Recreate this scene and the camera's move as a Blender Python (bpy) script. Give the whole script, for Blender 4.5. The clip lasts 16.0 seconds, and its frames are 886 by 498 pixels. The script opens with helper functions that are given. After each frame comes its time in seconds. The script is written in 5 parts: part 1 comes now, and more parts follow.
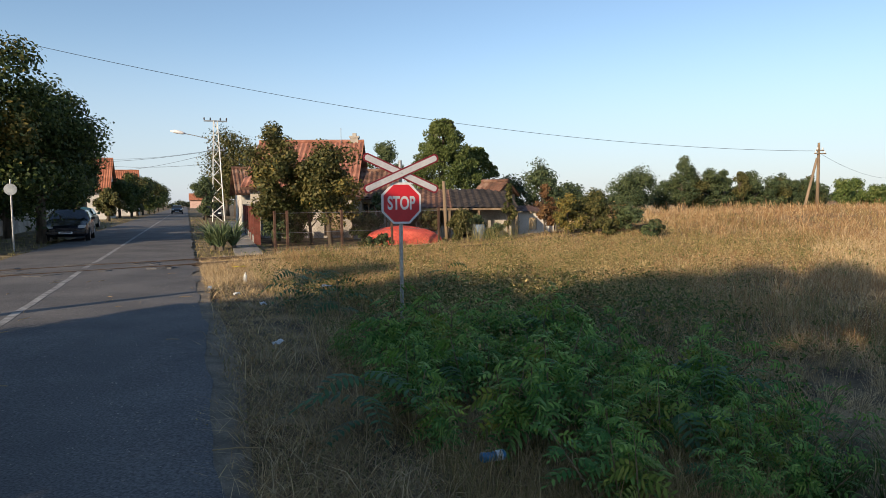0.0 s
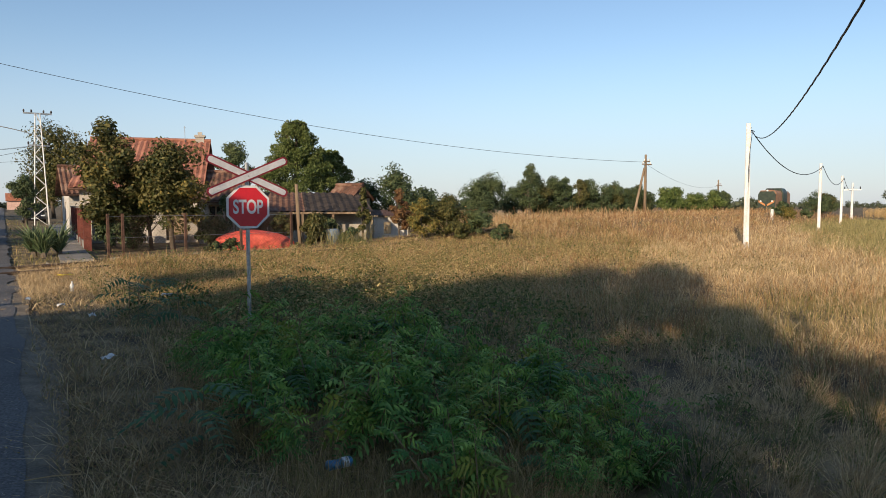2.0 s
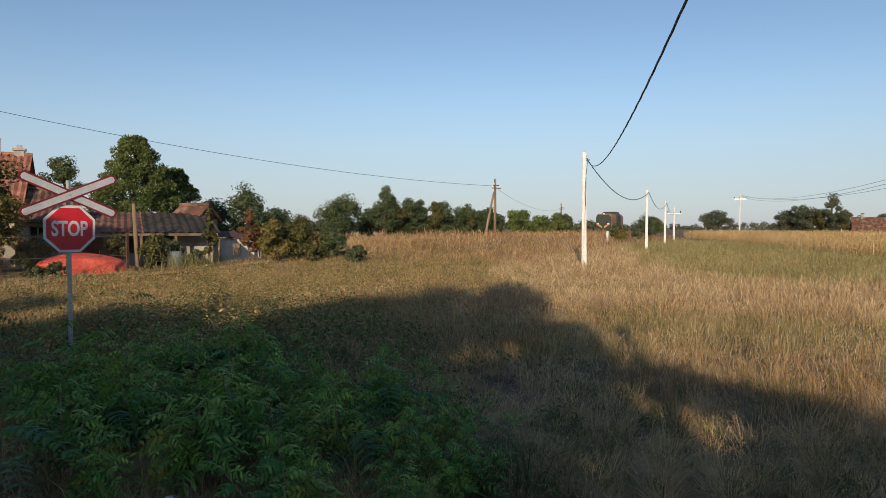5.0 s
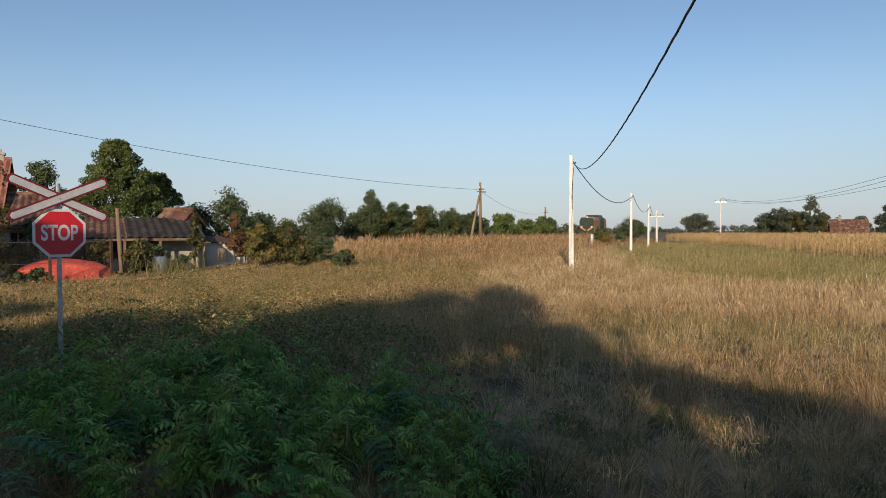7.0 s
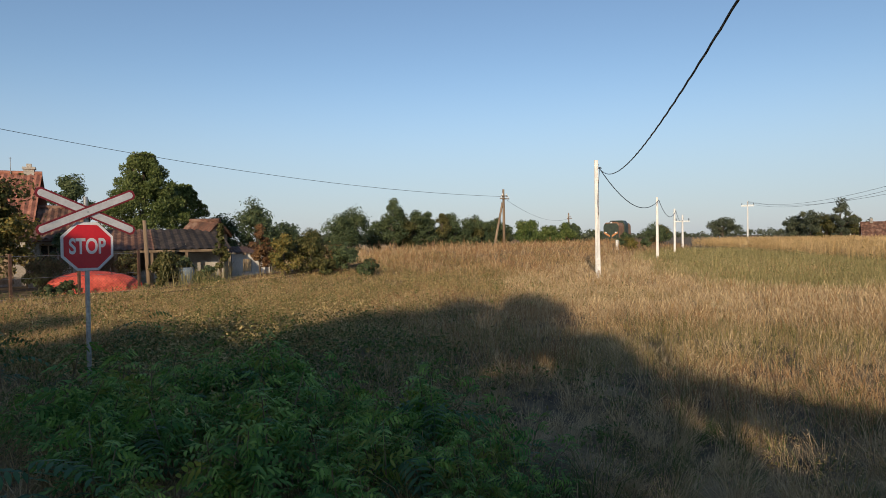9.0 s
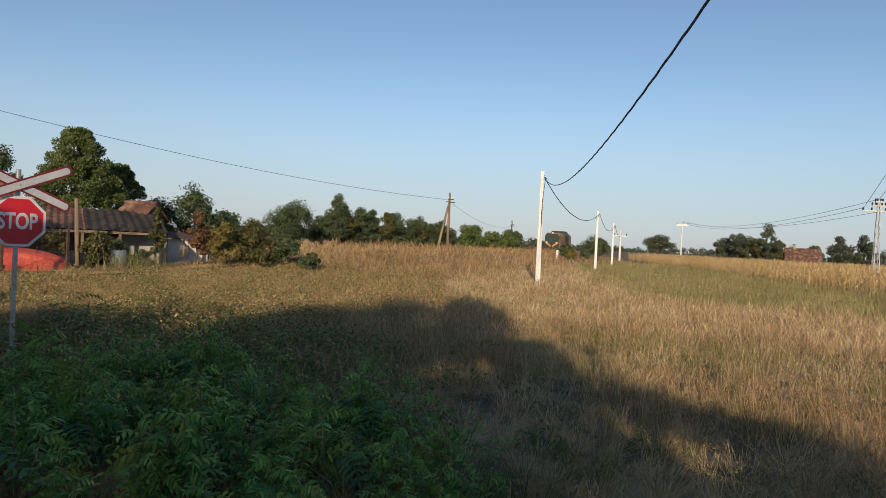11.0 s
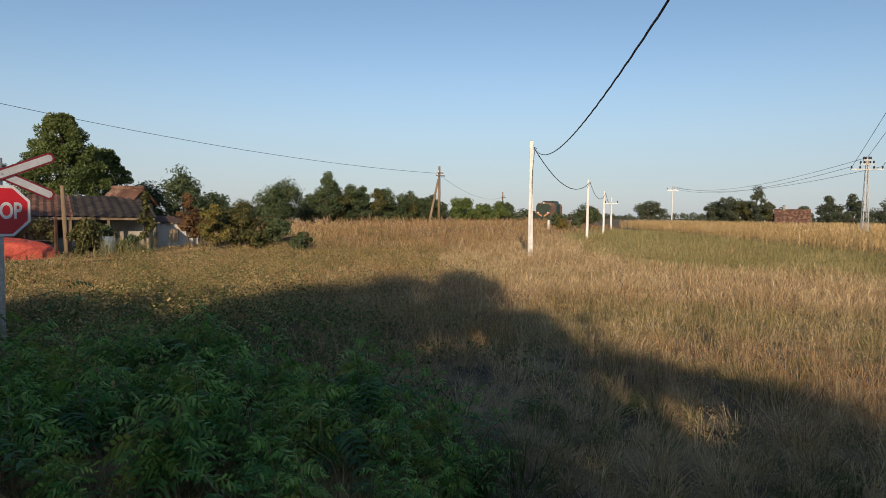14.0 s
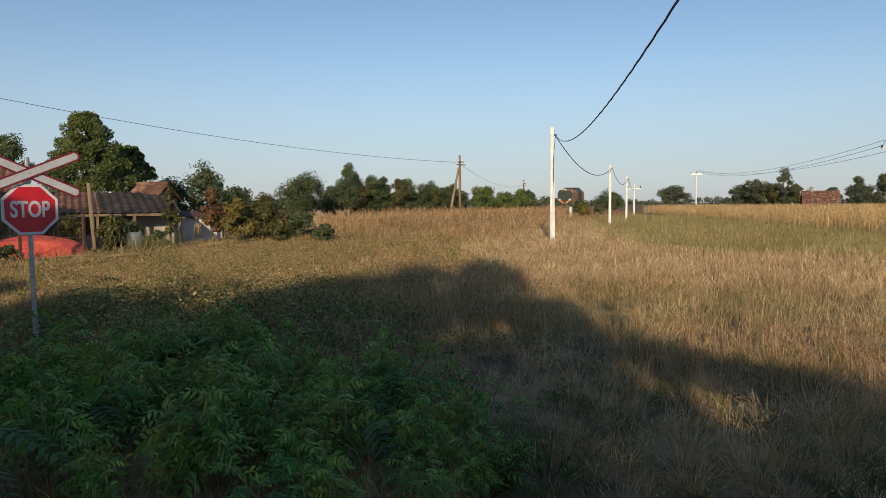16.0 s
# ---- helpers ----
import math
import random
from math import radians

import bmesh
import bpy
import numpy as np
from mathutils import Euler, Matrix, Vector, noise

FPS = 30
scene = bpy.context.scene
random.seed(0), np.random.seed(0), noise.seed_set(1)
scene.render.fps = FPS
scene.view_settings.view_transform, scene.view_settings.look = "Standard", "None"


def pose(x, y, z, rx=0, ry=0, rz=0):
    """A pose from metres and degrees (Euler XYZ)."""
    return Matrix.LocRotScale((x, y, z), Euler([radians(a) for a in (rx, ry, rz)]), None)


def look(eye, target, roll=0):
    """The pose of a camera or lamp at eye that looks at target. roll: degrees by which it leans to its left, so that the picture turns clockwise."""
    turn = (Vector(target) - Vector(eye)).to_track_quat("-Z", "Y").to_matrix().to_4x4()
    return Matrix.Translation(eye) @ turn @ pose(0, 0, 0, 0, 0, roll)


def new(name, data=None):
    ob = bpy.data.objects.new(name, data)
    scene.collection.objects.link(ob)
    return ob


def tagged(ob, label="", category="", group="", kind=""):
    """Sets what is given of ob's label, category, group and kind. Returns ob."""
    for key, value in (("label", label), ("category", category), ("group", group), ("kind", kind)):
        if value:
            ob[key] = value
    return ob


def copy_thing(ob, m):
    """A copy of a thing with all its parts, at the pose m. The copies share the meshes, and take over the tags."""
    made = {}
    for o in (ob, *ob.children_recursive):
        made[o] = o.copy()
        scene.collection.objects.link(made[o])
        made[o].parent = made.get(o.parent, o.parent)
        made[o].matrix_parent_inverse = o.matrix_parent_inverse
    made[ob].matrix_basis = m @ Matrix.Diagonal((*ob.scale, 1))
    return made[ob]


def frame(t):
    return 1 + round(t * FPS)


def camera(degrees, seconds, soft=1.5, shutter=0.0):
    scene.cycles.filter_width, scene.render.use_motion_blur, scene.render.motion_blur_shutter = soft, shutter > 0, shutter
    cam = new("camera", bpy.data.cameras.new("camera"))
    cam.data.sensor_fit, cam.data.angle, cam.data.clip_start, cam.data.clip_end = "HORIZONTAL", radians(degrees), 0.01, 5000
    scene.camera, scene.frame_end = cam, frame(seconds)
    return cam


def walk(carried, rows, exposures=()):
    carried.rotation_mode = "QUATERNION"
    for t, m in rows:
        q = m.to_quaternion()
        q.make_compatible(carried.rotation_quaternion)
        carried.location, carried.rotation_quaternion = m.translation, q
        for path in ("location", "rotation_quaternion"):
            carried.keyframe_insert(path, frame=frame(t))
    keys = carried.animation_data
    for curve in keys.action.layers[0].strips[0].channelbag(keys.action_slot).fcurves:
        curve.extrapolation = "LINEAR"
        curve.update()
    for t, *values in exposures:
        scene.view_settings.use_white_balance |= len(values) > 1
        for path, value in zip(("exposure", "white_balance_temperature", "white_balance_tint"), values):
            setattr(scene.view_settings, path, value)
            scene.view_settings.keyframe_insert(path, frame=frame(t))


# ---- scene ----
cam = camera(68.3, 16.0, soft=0.8)
PATH = [
    (0, (-0.019, -0.2, 1.594), (-0.013, 1.795, 1.45), -0.5),
    (0.5, (-0.002, -0.203, 1.594), (0.104, 1.789, 1.446), -0.3),
    (1, (0.001, -0.214, 1.61), (0.205, 1.77, 1.457), -0.3),
    (1.5, (0.028, -0.209, 1.599), (0.342, 1.76, 1.439), -0.3),
    (2, (0.051, -0.224, 1.606), (0.491, 1.722, 1.472), 0.0),
    (2.5, (0.075, -0.213, 1.598), (0.628, 1.705, 1.466), 0.3),
    (3, (0.096, -0.209, 1.603), (0.732, 1.684, 1.48), 0.1),
    (3.5, (0.13, -0.239, 1.604), (0.806, 1.641, 1.506), -0.5),
    (4, (0.179, -0.278, 1.612), (0.93, 1.575, 1.553), -0.2),
    (4.2, (0.182, -0.309, 1.615), (0.971, 1.527, 1.554), -0.5),
    (6.5, (0.106, -0.219, 1.626), (0.999, 1.569, 1.558), 0.6),
    (7, (0.03, -0.147, 1.6), (0.927, 1.64, 1.544), -0.1),
    (7.5, (0.02, -0.068, 1.591), (0.857, 1.746, 1.5), 0.1),
    (8, (0.08, -0.01, 1.607), (0.897, 1.815, 1.586), -1.3),
    (10.3, (-0.041, 0.16, 1.618), (0.864, 1.943, 1.581), 1.3),
    (10.5, (-0.039, 0.131, 1.615), (0.887, 1.904, 1.599), 1.6),
    (11, (-0.042, 0.064, 1.608), (0.95, 1.8, 1.582), 2.9),
    (11.5, (-0.025, 0.057, 1.616), (0.976, 1.788, 1.555), 2.4),
    (12, (-0.029, 0.038, 1.613), (0.949, 1.782, 1.573), 2.4),
    (12.5, (-0.019, 0.051, 1.615), (1.007, 1.767, 1.554), 2.0),
    (13, (-0.019, 0.076, 1.615), (1.014, 1.788, 1.549), 1.5),
    (13.5, (-0.015, 0.068, 1.606), (1.035, 1.769, 1.541), 1.5),
    (14, (-0.018, 0.094, 1.608), (0.996, 1.815, 1.503), 0.8),
    (14.5, (-0.001, 0.141, 1.614), (1.01, 1.86, 1.467), 0.2),
    (15, (-0.014, 0.12, 1.619), (0.939, 1.873, 1.483), -0.5),
    (15.5, (-0.004, 0.108, 1.61), (0.956, 1.858, 1.485), -0.8),
    (16, (-0.006, 0.113, 1.613), (0.949, 1.865, 1.475), -0.4),
]
walk(cam, [(t, look(eye, target, roll)) for t, eye, target, roll in PATH],
     exposures=[(0, .38, 6350, 10), (1.5, .32, 6350, 10), (3.5, -.03, 6300, 10), (8, -.10, 6200, 10), (16, -.12, 6300, 10)])

# ---- light ----
SUN_ELEV = 20.0
SUN_TRAVEL = 35.0          # compass course of the light over the plan, from +y towards +x
world = bpy.data.worlds.new("sky")
scene.world = world
world.use_nodes = True
wn = world.node_tree.nodes
sky = wn.new("ShaderNodeTexSky")
sky.sky_type, sky.sun_disc = "NISHITA", False
sky.sun_elevation, sky.sun_rotation = radians(SUN_ELEV), radians(SUN_TRAVEL + 180)
sky.air_density, sky.dust_density, sky.ozone_density, sky.altitude = 1.0, 0.5, 1.7, 100
wn["Background"].inputs["Strength"].default_value = 0.125
# pale haze that thickens evenly towards the whole horizon
wl = world.node_tree.links
way = wn.new("ShaderNodeTexCoord")
sep = wn.new("ShaderNodeSeparateXYZ")
wl.new(way.outputs["Generated"], sep.inputs[0])
thick = wn.new("ShaderNodeMapRange")
thick.interpolation_type = "SMOOTHERSTEP"
thick.inputs["From Min"].default_value, thick.inputs["From Max"].default_value = -.02, .28
thick.inputs["To Min"].default_value, thick.inputs["To Max"].default_value = .70, .0
wl.new(sep.outputs["Z"], thick.inputs["Value"])
haze = wn.new("ShaderNodeMix")
haze.data_type = "RGBA"
haze.inputs["B"].default_value = (3.55, 4.0, 4.85, 1)
wl.new(thick.outputs[0], haze.inputs["Factor"])
wl.new(sky.outputs["Color"], haze.inputs["A"])
wl.new(haze.outputs["Result"], wn["Background"].inputs["Color"])
sun_data = bpy.data.lights.new("sun", "SUN")
sun_data.energy, sun_data.angle, sun_data.color = 4.8, radians(0.55), (1.0, 0.77, 0.52)
sun = new("sun", sun_data)
ce = math.cos(radians(SUN_ELEV))
LIGHT = Vector((math.sin(radians(SUN_TRAVEL)) * ce, math.cos(radians(SUN_TRAVEL)) * ce, -math.sin(radians(SUN_ELEV))))
sun.matrix_world = look((0, 0, 60), Vector((0, 0, 60)) + LIGHT)

# ---- materials ----
def mat(name, a, b, scale=3.0, rough=0.8, bump=0.2, fine=40.0, metal=0.0, island=0.0, obj_rand=0.0, trans=0.0, c=None, spec=0.3, stretch=(1, 1, 1), grain=(.78, 1.18)):
    """Two colours mixed by coarse noise, fine grain over it, relief, and variation from piece to piece."""
    m = bpy.data.materials.new(name)
    m.use_nodes = True
    nt = m.node_tree
    n, l = nt.nodes, nt.links
    bs = n["Principled BSDF"]
    co = n.new("ShaderNodeTexCoord")
    mp = n.new("ShaderNodeMapping")
    mp.inputs["Scale"].default_value = stretch
    l.new(co.outputs["Object"], mp.inputs["Vector"])
    n1 = n.new("ShaderNodeTexNoise")
    n1.inputs["Scale"].default_value, n1.inputs["Detail"].default_value = scale, 5
    n2 = n.new("ShaderNodeTexNoise")
    n2.inputs["Scale"].default_value, n2.inputs["Detail"].default_value = fine, 3
    l.new(mp.outputs[0], n1.inputs["Vector"])
    l.new(mp.outputs[0], n2.inputs["Vector"])
    rp = n.new("ShaderNodeValToRGB")
    rp.color_ramp.elements[0].position, rp.color_ramp.elements[1].position = 0.35, 0.65
    rp.color_ramp.elements[0].color, rp.color_ramp.elements[1].color = (*a, 1), (*b, 1)
    if c:
        e = rp.color_ramp.elements.new(0.5)
        e.color = (*c, 1)
    fac = n1.outputs["Fac"]
    if island or obj_rand:
        src = n.new("ShaderNodeNewGeometry").outputs["Random Per Island"] if island else n.new("ShaderNodeObjectInfo").outputs["Random"]
        amt = island or obj_rand
        sub = n.new("ShaderNodeMath")
        sub.operation = "MULTIPLY_ADD"
        sub.inputs[1].default_value, sub.inputs[2].default_value = amt, -amt / 2
        l.new(src, sub.inputs[0])
        add = n.new("ShaderNodeMath")
        add.operation = "ADD"
        l.new(fac, add.inputs[0])
        l.new(sub.outputs[0], add.inputs[1])
        fac = add.outputs[0]
    l.new(fac, rp.inputs["Fac"])
    mr = n.new("ShaderNodeMapRange")
    mr.inputs["From Min"].default_value, mr.inputs["From Max"].default_value = 0.3, 0.7
    mr.inputs["To Min"].default_value, mr.inputs["To Max"].default_value = grain
    l.new(n2.outputs["Fac"], mr.inputs["Value"])
    mx = n.new("ShaderNodeVectorMath")
    mx.operation = "SCALE"
    l.new(rp.outputs["Color"], mx.inputs[0])
    l.new(mr.outputs[0], mx.inputs["Scale"])
    l.new(mx.outputs[0], bs.inputs["Base Color"])
    bs.inputs["Roughness"].default_value, bs.inputs["Metallic"].default_value = rough, metal
    bs.inputs["Specular IOR Level"].default_value = spec
    if bump:
        bp = n.new("ShaderNodeBump")
        bp.inputs["Strength"].default_value, bp.inputs["Distance"].default_value = bump, 0.02
        l.new(n2.outputs["Fac"], bp.inputs["Height"])
        l.new(bp.outputs[0], bs.inputs["Normal"])
    if trans:
        tr = n.new("ShaderNodeBsdfTranslucent")
        ms = n.new("ShaderNodeMixShader")
        ms.inputs[0].default_value = trans
        l.new(mx.outputs[0], tr.inputs["Color"])
        l.new(bs.outputs[0], ms.inputs[1])
        l.new(tr.outputs[0], ms.inputs[2])
        l.new(ms.outputs[0], n["Material Output"].inputs["Surface"])
    return m


M = {
    "ground": mat("soil_and_thatch", (.07, .054, .036), (.28, .215, .125), 1.9, .95, .8, 22, c=(.135, .105, .06)),
    "asphalt": mat("worn_asphalt", (.086, .085, .085), (.135, .130, .125), .7, .85, .6, 55, c=(.110, .107, .105), grain=(.55, 1.5)),
    "line": mat("road_paint", (.12, .12, .118), (.36, .36, .35), 5, .7, .3, 60),
    "patch": mat("dusty_gravel", (.14, .118, .09), (.26, .215, .155), 4, .95, .9, 60),
    "concrete": mat("grey_concrete", (.17, .165, .155), (.29, .28, .265), 2, .9, .4, 30),
    "pole_white": mat("whitewashed_concrete", (.66, .65, .62), (.80, .79, .76), 3, .75, .25, 25),
    "straw": mat("dead_grass", (.28, .19, .095), (.58, .43, .23), 1.2, .85, 0, 12, island=.8, trans=.2),
    "dry": mat("dry_seed_grass", (.37, .25, .12), (.70, .53, .30), .9, .85, 0, 10, island=.45, trans=.25, c=(.52, .405, .25)),
    "rust_weed": mat("rusty_weeds", (.23, .12, .055), (.48, .31, .15), .5, .85, 0, 8, island=.5, trans=.2),
    "olive": mat("olive_herbs", (.125, .135, .04), (.40, .31, .13), .8, .8, 0, 12, island=.45, trans=.25),
    "green": mat("fresh_grass", (.05, .095, .02), (.13, .18, .05), 1.0, .7, 0, 12, island=.4, trans=.3),
    "weed": mat("bright_weed_leaf", (.06, .165, .035), (.20, .36, .085), 2.0, .6, 0, 12, island=.5, trans=.3),
    "weed_dark": mat("blue_green_leaf", (.045, .11, .045), (.085, .17, .07), 2.0, .55, 0, 12, island=.4, trans=.2),
    "weed_young": mat("young_weed_leaf", (.12, .25, .04), (.28, .42, .09), 2.0, .6, 0, 12, island=.5, trans=.3),
    "stalk": mat("woody_weed_stalk", (.13, .10, .06), (.30, .24, .15), 5, .85, .2, 30),
    "weed_y": mat("yellow_green_leaf", (.16, .23, .04), (.30, .34, .07), 2.0, .6, 0, 12, island=.5, trans=.3),
    "mast": mat("dull_white_steel", (.60, .60, .57), (.76, .75, .72), 3, .6, .1, 30, metal=.2),
    # herb colour raised and yellowed: sunlight on the cushions is put into it
    "herb_sun_tint": mat("sunlight_tinted_herb", (.25, .205, .08), (.56, .43, .20), .9, .8, 0, 12, island=.6, trans=.25),
    "strip": mat("green_strip", (.20, .185, .07), (.43, .365, .17), .4, .8, 0, 8, island=.4, trans=.25),
    "corn": mat("ripe_maize", (.52, .345, .14), (.80, .58, .29), .4, .8, 0, 8, island=.4, trans=.2),
    "bark": mat("bark", (.07, .055, .042), (.16, .13, .10), 4, .9, .8, 20, stretch=(1, 1, .25)),
    "leaf_a": mat("leaf_street_tree", (.035, .06, .018), (.10, .13, .035), 1.2, .6, 0, 8, island=.5, trans=.25, c=(.06, .085, .022)),
    "leaf_y": mat("leaf_turning", (.11, .11, .03), (.26, .20, .05), 1.2, .6, 0, 8, island=.6, trans=.25),
    "leaf_b": mat("leaf_hedge", (.048, .075, .034), (.115, .145, .06), .6, .6, 0, 8, island=.5, trans=.2),
    "leaf_bright": mat("leaf_sapling", (.075, .12, .03), (.18, .22, .065), .9, .6, 0, 8, island=.5, trans=.25),
    # greyed green: the haze of distance is put into the leaf colour
    "leaf_far_haze": mat("leaf_far_haze", (.062, .08, .05), (.115, .13, .075), .3, .7, 0, 5, island=.4, trans=.2),
    "leaf_olive": mat("leaf_olive", (.05, .062, .018), (.15, .135, .045), .9, .6, 0, 8, island=.6, trans=.25),
    "leaf_brown": mat("leaf_brown", (.13, .065, .03), (.24, .14, .06), .9, .7, 0, 8, island=.6, trans=.2),
    "needle": mat("needle", (.055, .085, .02), (.15, .18, .055), .8, .6, 0, 8, island=.5, trans=.1),
    "yucca": mat("yucca_leaf", (.07, .11, .05), (.17, .21, .10), 2, .5, 0, 10, island=.5),
    "steel": mat("galvanised_steel", (.30, .32, .33), (.44, .46, .46), 4, .45, .1, 40, metal=.7),
    "red": mat("red_sign_face", (.50, .012, .022), (.55, .018, .03), 3, .38, 0, 30, spec=.5, grain=(.95, 1.05)),
    "white": mat("white_sign_face", (.60, .61, .63), (.68, .68, .69), 3, .4, 0, 30, spec=.5, grain=(.95, 1.05)),
    "rust": mat("rusty_steel", (.08, .048, .036), (.16, .092, .066), 5, .8, .4, 40, metal=.3),
    "rail": mat("rail_steel", (.10, .075, .06), (.18, .13, .10), 4, .6, .3, 40, metal=.5),
    "wood": mat("weathered_wood", (.16, .115, .075), (.30, .225, .15), 3, .85, .5, 30, stretch=(1, 1, .12)),
    "cable": mat("black_cable", (.012, .013, .016), (.022, .023, .027), 5, .5, 0, 30),
    "tile": mat("clay_tiles", (.22, .09, .058), (.38, .18, .125), 1.6, .85, .5, 14, c=(.30, .13, .088)),
    "tile_old": mat("lichened_tiles", (.08, .048, .036), (.25, .16, .115), 1.8, .9, .6, 16, c=(.155, .078, .053)),
    "roof_new": mat("orange_tiles", (.30, .11, .06), (.43, .175, .10), 1.2, .85, .3, 14),
    "roof_shade": mat("shade_toned_roofing", (.022, .018, .016), (.07, .055, .045), 2.2, .9, .5, 18),
    "grey_white": mat("grey_white_board", (.40, .42, .45), (.49, .51, .54), 4, .5, 0, 30, grain=(.92, 1.06)),
    "maroon": mat("dark_red_border", (.15, .010, .018), (.19, .014, .022), 3, .4, .03, 30, spec=.5),
    "barrel": mat("faded_blue_plastic", (.09, .14, .20), (.15, .20, .26), 5, .6, .1, 20),
    "plaster": mat("aged_plaster", (.28, .255, .225), (.46, .43, .385), 1.2, .9, .3, 22, c=(.38, .355, .315)),
    "plaster_w": mat("white_plaster", (.46, .44, .40), (.64, .62, .57), 1.2, .9, .3, 22),
    "plaster_p": mat("pink_plaster", (.55, .36, .30), (.66, .45, .38), 1.2, .9, .2, 22),
    "brick": mat("brick_red", (.11, .035, .028), (.20, .065, .05), 3, .85, .4, 25),
    "dark": mat("interior_shade_tone", (.018, .018, .02), (.035, .033, .03), 3, .8, 0, 20),
    "iron": mat("dark_iron", (.03, .028, .03), (.06, .05, .05), 3, .6, .1, 30, metal=.3),
    "tarp": mat("coral_tarpaulin", (.46, .065, .045), (.60, .11, .075), 1.5, .55, .3, 12),
    "car_dark": mat("dark_car_paint", (.008, .010, .016), (.014, .016, .024), 2, .18, 0, 60, spec=.6),
    "car_green": mat("green_car_paint", (.01, .07, .05), (.014, .09, .065), 2, .2, 0, 60, spec=.6),
    "glass": mat("dark_glass", (.015, .018, .022), (.022, .026, .03), 2, .06, 0, 60, spec=.8),
    "rubber": mat("tyre_rubber", (.015, .015, .016), (.025, .025, .026), 5, .8, .2, 60),
    "rim": mat("wheel_metal", (.35, .36, .37), (.48, .49, .50), 5, .35, 0, 60, metal=.8),
    "lamp_glass": mat("headlamp_glass", (.62, .64, .66), (.78, .80, .82), 5, .12, 0, 60, spec=.8),
    "loco_green": mat("dark_green_paint", (.018, .032, .024), (.04, .055, .04), 2, .5, .2, 20),
    "loco_orange": mat("orange_paint", (.42, .17, .06), (.55, .25, .09), 2, .55, .2, 20),
    "loco_side": mat("faded_ochre_paint", (.24, .13, .07), (.36, .20, .11), 2, .6, .3, 20),
    "blue": mat("blue_tin", (.02, .16, .34), (.05, .24, .44), 9, .3, .1, 40, spec=.6),
    "paper": mat("white_plastic", (.60, .62, .62), (.76, .77, .76), 9, .5, .2, 30),
    "yellow": mat("yellow_plastic", (.55, .42, .04), (.70, .55, .08), 9, .5, .2, 30),
    "stone": mat("pale_stone", (.28, .25, .21), (.46, .42, .36), 5, .9, .5, 30, obj_rand=.5),
}

# ---- geometry helpers ----
class Geo:
    """Collects vertices and faces of one part."""
    def __init__(self):
        self.v, self.f = [], []

    def box(self, p, q):
        (x0, y0, z0), (x1, y1, z1) = p, q
        o = len(self.v)
        self.v += [(x0, y0, z0), (x1, y0, z0), (x1, y1, z0), (x0, y1, z0), (x0, y0, z1), (x1, y0, z1), (x1, y1, z1), (x0, y1, z1)]
        self.f += [tuple(o + i for i in k) for k in ((0, 3, 2, 1), (4, 5, 6, 7), (0, 1, 5, 4), (1, 2, 6, 5), (2, 3, 7, 6), (3, 0, 4, 7))]
        return self

    def tube(self, pts, radii, n=8, caps=True):
        pts = [Vector(p) for p in pts]
        if not hasattr(radii, "__len__"):
            radii = [radii] * len(pts)
        o = len(self.v)
        for i, p in enumerate(pts):
            d = (pts[min(i + 1, len(pts) - 1)] - pts[max(i - 1, 0)]).normalized()
            a = d.cross(Vector((0, 0, 1)) if abs(d.z) < .9 else Vector((1, 0, 0))).normalized()
            b = d.cross(a)
            for k in range(n):
                t = 2 * math.pi * k / n
                self.v.append(tuple(p + (a * math.cos(t) + b * math.sin(t)) * radii[i]))
        for i in range(len(pts) - 1):
            for k in range(n):
                k2 = (k + 1) % n
                self.f.append((o + i * n + k, o + i * n + k2, o + (i + 1) * n + k2, o + (i + 1) * n + k))
        if caps:
            self.f.append(tuple(o + k for k in range(n))[::-1])
            self.f.append(tuple(o + (len(pts) - 1) * n + k for k in range(n)))
        return self

    def prism(self, outline, y0, y1):
        """An outline in x and z, pushed from y0 to y1."""
        o, n = len(self.v), len(outline)
        self.v += [(x, y0, z) for x, z in outline] + [(x, y1, z) for x, z in outline]
        self.f.append(tuple(range(o, o + n)))
        self.f.append(tuple(range(o + n, o + 2 * n))[::-1])
        for k in range(n):
            k2 = (k + 1) % n
            self.f.append((o + k2, o + k, o + n + k, o + n + k2))
        return self

    def grid(self, rows):
        o, w = len(self.v), len(rows[0])
        for r in rows:
            self.v += [tuple(p) for p in r]
        for i in range(len(rows) - 1):
            for k in range(w - 1):
                a = o + i * w + k
                self.f.append((a, a + 1, a + w + 1, a + w))
        return self

    def mesh(self, name):
        me = bpy.data.meshes.new(name)
        me.from_pydata(self.v, [], self.f)
        me.update()
        return me


def np_mesh(name, verts, tris):
    me = bpy.data.meshes.new(name)
    nv, nf = len(verts), len(tris)
    me.vertices.add(nv)
    me.vertices.foreach_set("co", np.ascontiguousarray(verts, dtype=np.float32).ravel())
    me.loops.add(nf * 3)
    me.loops.foreach_set("vertex_index", np.ascontiguousarray(tris, dtype=np.int32).ravel())
    me.polygons.add(nf)
    me.polygons.foreach_set("loop_start", np.arange(0, nf * 3, 3, dtype=np.int32))
    me.update(calc_edges=True)
    return me


def put(name, data, material, parent=None, label="", smooth=False, bevel=0.0):
    me = data.mesh(name) if isinstance(data, Geo) else data
    if not me.materials:
        me.materials.append(material)
    if smooth:
        me.shade_smooth()
    ob = new(name, me)
    if parent is not None:
        ob.parent = parent
    if label:
        ob["label"] = label
    if bevel:
        b = ob.modifiers.new("bevel", "BEVEL")
        b.width, b.segments = bevel, 2
    return ob


part = put


